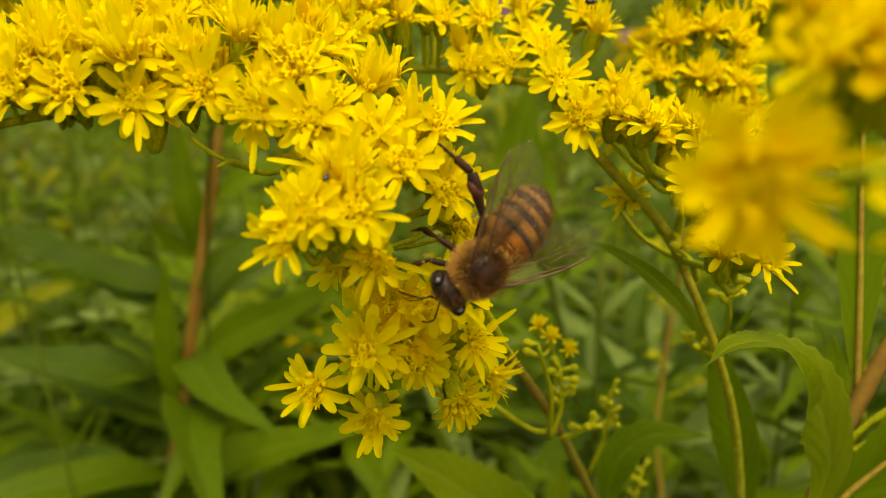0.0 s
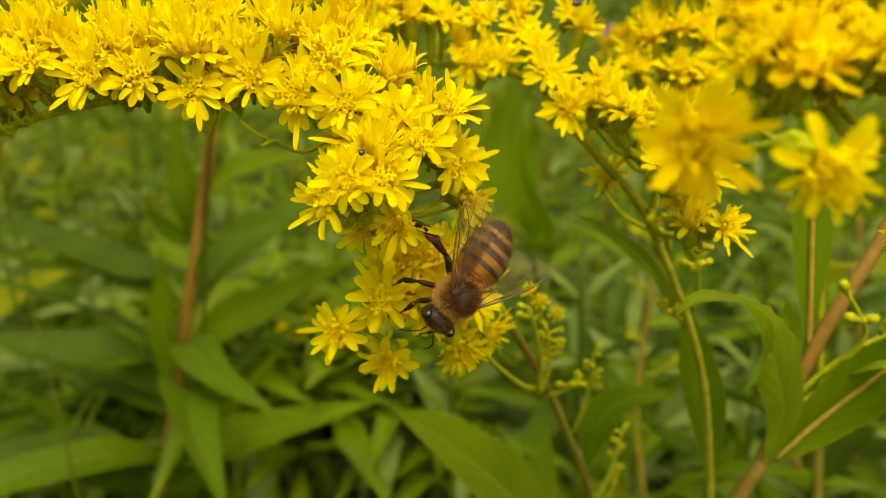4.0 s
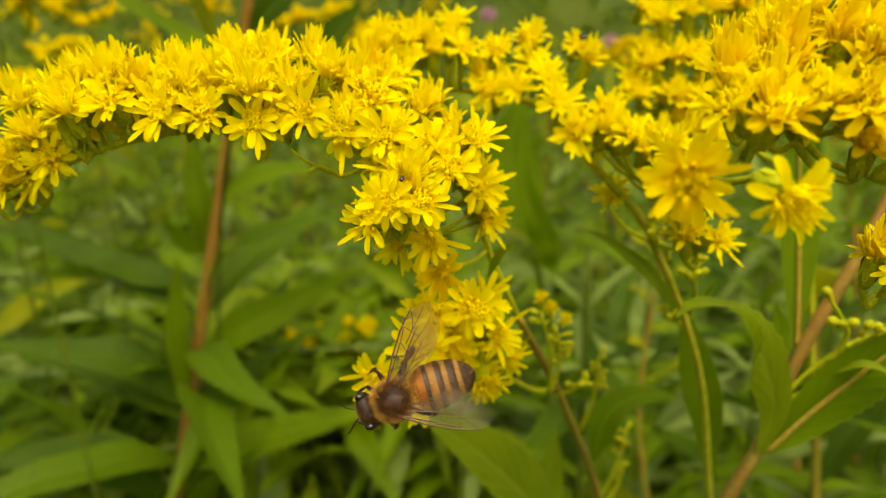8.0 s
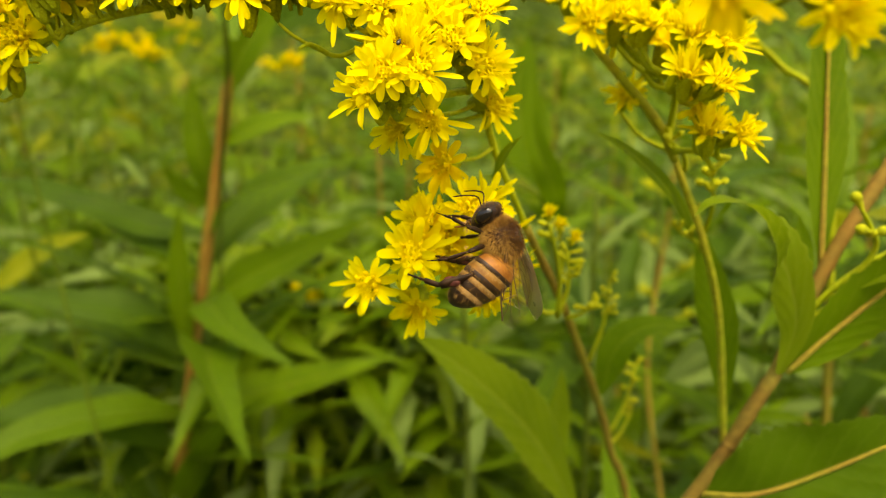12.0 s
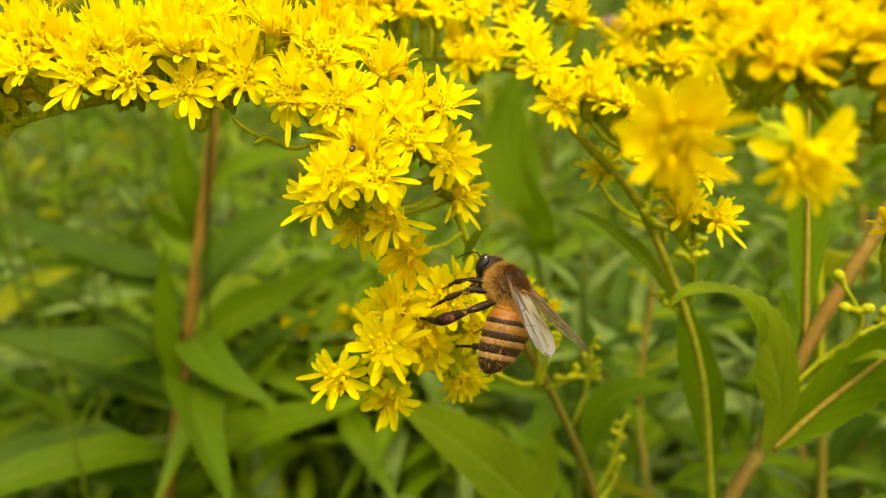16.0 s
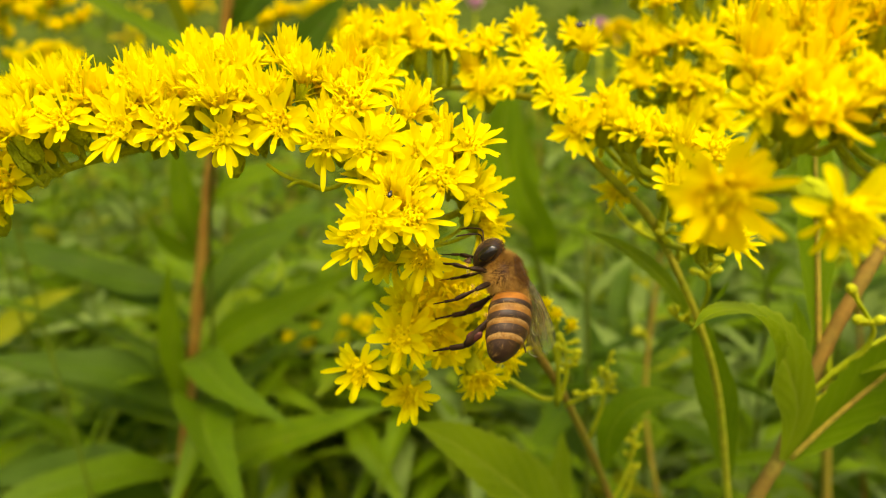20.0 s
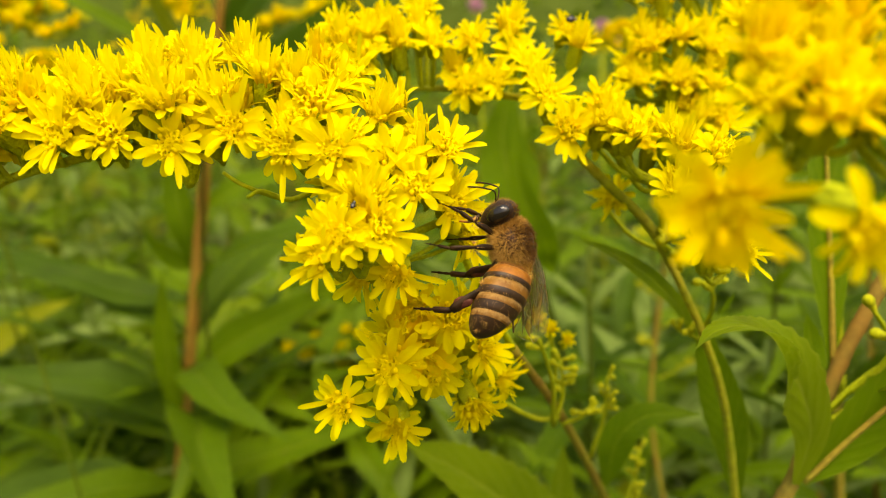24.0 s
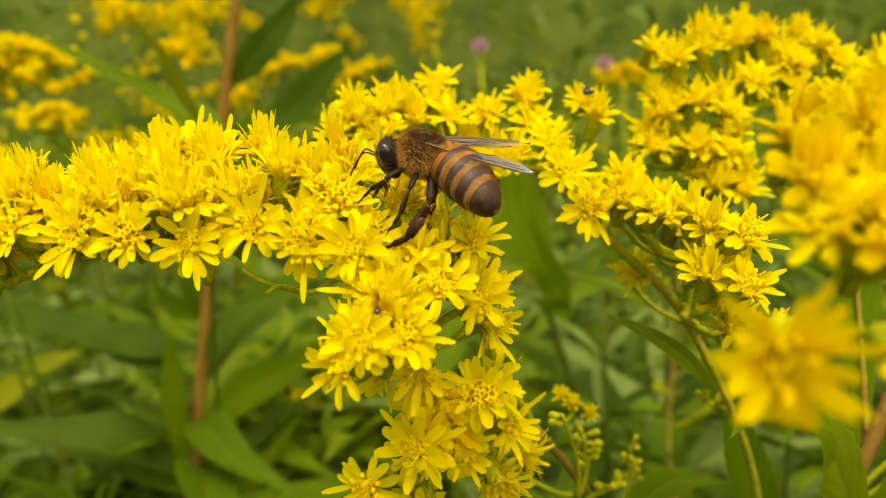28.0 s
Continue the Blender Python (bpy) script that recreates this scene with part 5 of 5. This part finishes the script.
SECOND_HEADS = [
    (13.1, 71.5, -4.9, -92, 9), (16.9, 73.7, -2.5, -67, 25), (11.4, 74.8, -1.4, -98, 33), (16.8, 84.7, 3.5, -60, 68), (10.8, 81.4, 1.4, -90, 47),
    (6.9, 81.4, 0.1, -98, 21), (3.0, 80.3, -0.4, -98, 9), (8.8, 86.9, 5.6, -64, 56), (4.2, 83.6, 4.8, -83, 34), (-0.1, 82.5, 4.8, -91, 37), (-1.8, 85.8, 6.3, -63, 86),
    (-4.3, 82.5, 4.6, -86, 73), (-7.9, 80.3, 3.4, -98, 33), (-5.6, 83.6, 6.0, -80, 81), (-10.5, 80.3, 4.8, -113, 78), (-12.9, 79.2, 3.6, -123, 70),
]
SECOND_R_HEADS = [
    (19.9, 74.8, -7.3, -106, 72), (22.8, 74.8, -7.6, -67, 71), (24.5, 72.6, -8.5, -45, 61), (16.7, 72.6, -4.6, -86, 57), (19.1, 68.2, -5.2, -68, 49),
    (22.5, 63.8, -6.4, -85, 61), (24.9, 61.6, -6.9, -60, 33), (24.1, 59.4, -11.0, -69, 33), (21.4, 61.6, -10.4, -91, 65), (28.1, 62.7, -16.5, -52, 26),
    (24.9, 63.8, -16.5, -111, 69), (19.6, 77.0, -13.4, -135, 26)]
FARR_HEADS = [
    (30.5, 96.8, 9.6, -127, 62), (35.1, 99.0, 10.9, -99, 70), (40.2, 101.2, 11.4, -75, 77), (44.2, 101.2, 12.0, -75, 77), (47.1, 99.0, 8.6, -78, 46),
    (51.9, 102.3, 10.4, -43, 68), (55.0, 101.2, 7.9, -55, 50), (41.5, 96.8, 6.7, -89, 30), (46.9, 96.8, 4.9, -83, 24), (61.8, 104.5, 5.6, -55, 50),
    (28.6, 94.6, 2.8, -120, 54), (32.7, 94.6, 4.0, -98, 61), (36.9, 94.6, 2.6, -72, 42), (27.1, 93.5, -1.3, -116, 46), (31.6, 92.4, -1.7, -87, 52),
    (36.0, 92.4, -2.0, -61, 42), (34.0, 91.3, -6.5, -97, 53), (37.3, 91.3, -7.1, -66, 35)]
FG_HEADS = [
    (10.3, 24.2, -3.5, -110, -5), (16.5, 24.2, -4.7, -85, -16), (17.2, 28.6, -0.2, -91, 46), (15.0, 29.7, 0.3, -150, 41), (20.8, 29.7, 0.5, -67, 57),
    (23.3, 28.6, 0.4, -76, 33), (20.5, 34.1, 3.0, -92, 72), (24.0, 34.1, 4.6, -73, 71), (25.4, 31.9, 3.8, -71, 53), (18.7, 35.2, 2.4, -155, 63),
    (23.1, 37.4, 5.7, -93, 86), (27.6, 37.4, 6.9, -38, 83), (26.9, 28.6, -3.3, -64, 25), (28.3, 30.8, 1.7, -57, 54)]
RIGHTLOW_HEADS = [
    (32.5, 36.3, -12.8, -105, 33), (36.3, 39.6, -12.7, -70, 53), (36.6, 37.4, -14.5, -72, 20)]

MAIN_AXIS = [(6.7, 71.5, -28.9), (2.6, 66.0, -19.6), (-0.3, 62.7, -11.8), (-4.8, 60.5, -7.1), (-11.4, 58.9, -4.6), (-20.4, 59.3, -2.9), (-28.4, 59.3, -3.4), (-37.5, 58.8, -5.2), (-45.4, 59.4, -8.3), (-52, 61, -12)]
main_spray = spray("goldenrod_spray", "arching spray of open golden yellow flowers, sharp and bright", MAIN_AXIS, (0.42, 0.38), [MAIN_MID_HEADS, MAIN_LEFT_HEADS, MAIN_LOW_HEADS[4:9], MAIN_END_HEADS], 301, 32, 1.1, deep=0.03, r=0.2, fill=(1, 2, 0, 1), lift=(-0.9, 1.5))
spray("goldenrod_spray", "bunched golden flowers on a short side branch of the arch", [(-0.3, 62.7, -11.8), (-3, 59, -12), (-6, 54.5, -12.2), (-8.5, 52, -12.5)], (0.42, 0.28), [MAIN_LOW_HEADS[:4], MAIN_LOW_HEADS[9:]], 309, 6, 1.08, deep=0.03)
LOWER_AXIS = [(15.0, 87.4, -46.0), (11.0, 82.0, -43.4), (5.6, 72.6, -36.0), (2.0, 66.0, -29.8), (-2.1, 61.6, -25.7), (-6.4, 58.3, -25.7), (-9.1, 57.2, -27.2)]
lower_spray = spray("goldenrod_spray", "small drooping side spray of golden flowers below the arch", LOWER_AXIS, (0.36, 0.28), [LOWER_HEADS], 302, 10, 1.2, fill=1, deep=0.06, bare=1, lift=(-1.8, 0.5))
SECOND_AXIS = [(26.8, 79.2, -22.0), (23.3, 77.0, -16.6), (17.4, 74.8, -10.7), (13.8, 74.8, -6.6), (13.2, 79.2, -3.1), (6.3, 84.7, -1.4), (-0.9, 86.9, -0.5), (-8.3, 84.7, -0.6), (-14.6, 82.5, -0.8)]
spray("goldenrod_spray", "golden flower spray arching behind the main one", SECOND_AXIS, (0.6, 0.36), [SECOND_HEADS], 303, 16, 1.08, TAN_STEM, deep=0.1)
spray("goldenrod_spray", "short side spray of golden flowers on the slender stem", [(25.3, 78.1, -19.3), (24.5, 74, -13), (22.5, 68.2, -10.5), (24.5, 65.5, -10.5), (27, 64, -12)], (0.5, 0.3), [SECOND_R_HEADS[:9]], 304, 0, 1.08)
spray("goldenrod_spray", "few golden flowers low on the slender stem", [(26.3, 78.9, -20.9), (26, 71, -19.5), (28.5, 66, -19.5)], (0.45, 0.3), [SECOND_R_HEADS[9:]], 308, 0)
spray("goldenrod_spray", "three half-open small yellow flowers above green buds", [(14.5, 88.0, -40.1), (14.0, 86.9, -36.3), (13.5, 85.8, -33.8)], (0.3, 0.2), [[(11.1, 81.4, -29.6, -90, 72), (15.5, 85.8, -34.3, -50, 60), (13.2, 84.7, -32.2, -110, 80)]], 310, 3, 0.5, fill=0, r=0.2)
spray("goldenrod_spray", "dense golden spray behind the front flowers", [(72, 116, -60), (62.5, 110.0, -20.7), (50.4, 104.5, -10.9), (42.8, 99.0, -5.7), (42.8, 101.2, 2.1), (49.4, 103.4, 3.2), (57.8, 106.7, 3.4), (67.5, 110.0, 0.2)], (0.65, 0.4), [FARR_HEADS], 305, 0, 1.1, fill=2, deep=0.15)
# Nearly half of these heads get the deeper petals that carry the spray's shade.
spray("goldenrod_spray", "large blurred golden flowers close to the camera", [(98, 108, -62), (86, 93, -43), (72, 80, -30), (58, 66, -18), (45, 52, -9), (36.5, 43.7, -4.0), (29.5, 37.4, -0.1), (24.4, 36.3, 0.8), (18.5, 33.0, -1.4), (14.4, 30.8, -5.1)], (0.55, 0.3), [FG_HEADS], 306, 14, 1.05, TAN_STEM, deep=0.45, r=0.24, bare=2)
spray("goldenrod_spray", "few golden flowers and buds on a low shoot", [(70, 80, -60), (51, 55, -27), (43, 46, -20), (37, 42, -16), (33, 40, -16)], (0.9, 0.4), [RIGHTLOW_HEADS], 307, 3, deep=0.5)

def crumb_insect(place, size, seed):
    """A tiny black beetle sitting on a flower."""
    bm = bmesh.new()
    blob(bm, Vector((0, 0, 0.35)) * MM, (0.6 * MM, 0.4 * MM, 0.35 * MM), 10, 8)
    blob(bm, Vector((0.65, 0, 0.3)) * MM, (0.25 * MM, 0.25 * MM, 0.2 * MM), 8, 6)
    ob = tagged(new("beetle", mesh_from(bm, "beetle", BEE["eye"])), "tiny black beetle sitting on a flower", "beetle", "tiny beetles")
    ob.matrix_basis = Matrix.Translation(at(*place)) @ facing((0.2, -0.7, 0.6), seed) @ Matrix.Scale(size, 4)
    for s in (1, -1):
        for x in (0.3, 0, -0.3):
            bm = bmesh.new()
            tube(bm, [Vector((x, s * 0.3, 0.3)) * MM, Vector((x * 1.4, s * 0.65, 0.4)) * MM, Vector((x * 1.6, s * 0.85, 0)) * MM], (0.05 * MM, 0.03 * MM), 4)
            part("leg", mesh_from(bm, "leg", BEE["leg"]), ob)


own_leaf(main_spray, [(2.0, 66.0, -21.8), (3.3, 64.0, -18.5), (4.9, 63.0, -16.6)], 1.1, (-0.3, -0.8, 0.4), LEAF_FRESH, seed=61, label="small narrow green bract")
for ctrl in ([(-11.0, 59.5, -7.2), (-13.6, 58.2, -8.3), (-15.6, 57, -7.6), (-17.6, 56.0, -6.4), (-18.8, 55.5, -5.3)], [(-14.6, 57.6, -8.1), (-16.1, 56.5, -7.2), (-17.2, 56.0, -7.6)]):
    side_twig(main_spray, ctrl, 0.26)

crumb_insect((15.7, 83.6, 6.4), 1.00, 0)
crumb_insect((-7.4, 46.2, -7.0), 0.50, 1)

bee, wings, legs, abdomen = build_bee()
BEE_ROWS = [
    (0.00, 2.51, 49.50, -13.76, -90.7, 35.2, -158.6),
    (1.00, 1.45, 49.50, -16.18, -90.8, 16.5, -166.6),
    (2.00, 0.81, 49.50, -17.61, -82.3, 43.6, -148.3),
    (5.00, -0.58, 50.60, -20.25, -78.2, 45.9, -147.1),
    (5.33, -1.82, 50.23, -19.50, -70.2, 26.9, -159.1),
    (5.67, -3.05, 49.87, -18.74, -59.3, 9.8, -172.5),
    (6.00, -4.29, 49.50, -17.99, -44.9, -4.2, 171.4),
    (7.00, -6.86, 49.50, -19.43, -44.1, 13.6, 179.0),
    (8.00, -8.26, 44.00, -27.15, -68.3, 18.8, -170.1),
    (9.00, -9.89, 44.00, -27.20, -64.1, 31.8, -165.2),
    (10.00, -6.32, 44.00, -28.90, -76.1, 37.7, -154.0),
    (11.00, -4.08, 45.10, -29.62, -86.3, 10.4, -165.5),
    (11.33, -2.18, 46.20, -27.75, -68.1, -17.9, -160.7),
    (11.67, -0.29, 47.30, -25.89, -46.2, -46.2, -166.9),
    (12.00, 1.61, 48.40, -24.02, 5.5, -66.8, 154.5),
    (15.00, 3.77, 50.60, -20.30, 30.5, -28.5, 118.0),
    (16.00, 5.29, 50.60, -19.66, 32.2, -30.4, 114.6),
    (17.00, 4.90, 50.60, -19.23, 30.0, -28.4, 118.1),
    (18.00, 4.01, 49.50, -17.05, 18.7, -39.8, 139.9),
    (19.00, 1.28, 47.30, -18.08, -33.8, -28.3, 176.9),
    (20.00, 2.33, 50.60, -15.45, 4.4, -67.4, 165.0),
    (21.00, 2.21, 50.60, -13.56, 6.4, -70.0, 163.0),
    (24.00, 4.50, 50.60, -11.50, 19.4, -79.9, 144.6),
    (25.00, 5.28, 50.60, -6.44, 39.3, -53.5, 118.6),
    (26.00, 2.14, 56.10, -1.16, 7.0, -18.3, 176.8),
    (27.00, -1.93, 55.00, 1.92, 3.7, -9.4, 179.2),
    (28.00, -3.56, 55.00, 3.01, -4.8, -12.6, 179.5),
]
# how the abdomen bends on the waist: time, pitch, yaw
ABDOMEN_ROWS = [(0, -6, 2), (1, 0, 20), (2, 4, 4), (5, 2, -2), (6, -34, 7), (7, -20, -5), (8, 2, -5), (9, -4, -6), (10, -2, -4), (11, -12, -4), (12, -50, -42), (15, -38, 20), (16, -48, 7), (17, -46, 13), (18, -20, -18), (19, -43, 5), (20, -12, -45), (21, -21, -17), (24, -17, -36), (25, -48, -14), (26, -59, -20), (27, -36, -22), (28, -11, -43)]

# spread of the left and the right wing, their lift and their roll, in degrees
WING_ROWS = [(0, 20, 37, 4, 6, 0), (1, 18, 33, 4, 6, 0), (2, 28, 28, 4, 6, 0), (5, 30, 34, 4, 6, 0), (6, 30, 15, 2, 2, 0), (7, 24, 12, 2, 2, 0), (7.5, 35, 35, 8, 8, 0), (8, 28, 50, 8, 10, 0), (9, 36, 58, 6, 8, 0), (10, 42, 45, 6, 6, 0), (11, 42, 36, 4, 6, 0), (12, 0, 10, -24, -14, 40), (15, 6, 20, -5, 4, 6), (17, 5, 18, -6, 4, 8), (18, 6, 16, -4, 2, 35), (19, 22, 45, 2, 12, 0), (20, -8, 4, -15, -10, 45), (24, -10, 4, -16, -12, 45), (25, 8, 14, -4, 4, 10), (26, 12, 14, -4, 8, 2), (27, 12, 16, -8, 4, 10), (28, 12, 16, -6, 4, 3)]
# how far the right hind leg is stretched out to the side
REACH_ROWS = {0: 55, 1: 60, 2: 60, 3: 60, 4: 60, 5: 60, 6: 70, 7: 40}


# how far the lower spray shifts and sinks under the bee, in millimetres
SAG_ROWS = [(0, -0.2, 1.1), (5, -0.6, 1.4), (7, -0.4, 1.0), (7.5, -0.3, -0.5), (8, -0.2, -2.6), (9, -0.5, -2.7), (10, -0.5, -3.3), (11, -0.7, -3.7), (12, -0.6, -3.4), (15, 0, -2.8), (17, 0.1, -2.6), (18.5, -0.4, -2.0), (20, -1.4, 0.3), (21.5, -1, 0.2), (24, -0.3, 0), (25, 0, 0), (26.5, 0, 0.9), (28, 0, 1.2)]


def motions():
    walk(bee, [(t, pose(x * MM, y * MM, EYE + z * MM, a, b, c)) for t, x, y, z, a, b, c in BEE_ROWS])
    root = lower_spray.matrix_basis.translation.copy()
    walk(lower_spray, [(t, pose(*root, -1.7 * dz, 0, 1.7 * dx)) for t, dx, dz in SAG_ROWS])
    for k, limb in enumerate(legs):
        hip, rnd = limb.matrix_basis.translation.copy(), random.Random(500 + k)
        walk(limb, [(t, pose(*hip, rnd.uniform(-7, 7) - (REACH_ROWS.get(t, 0) if k == 5 else 0), rnd.uniform(-9, 9) - (32 if k in (2, 5) and (11 < t < 19 or t > 24) else 0) + (14 if k == 2 and 19 < t < 24 else 0), rnd.uniform(-7, 7))) for t in range(0, 29)])
    walk(abdomen, [(t, pose(*(WAIST * MM), 0, pitch, yaw)) for t, pitch, yaw in ABDOMEN_ROWS])
    for side, wing in zip((1, -1), wings):
        hinge = wing.matrix_basis.translation.copy()
        walk(wing, [(t, pose(*hinge, -side * roll, lift_l if side > 0 else lift_r, -side * (left if side > 0 else right))) for t, left, right, lift_l, lift_r, roll in WING_ROWS])


motions()
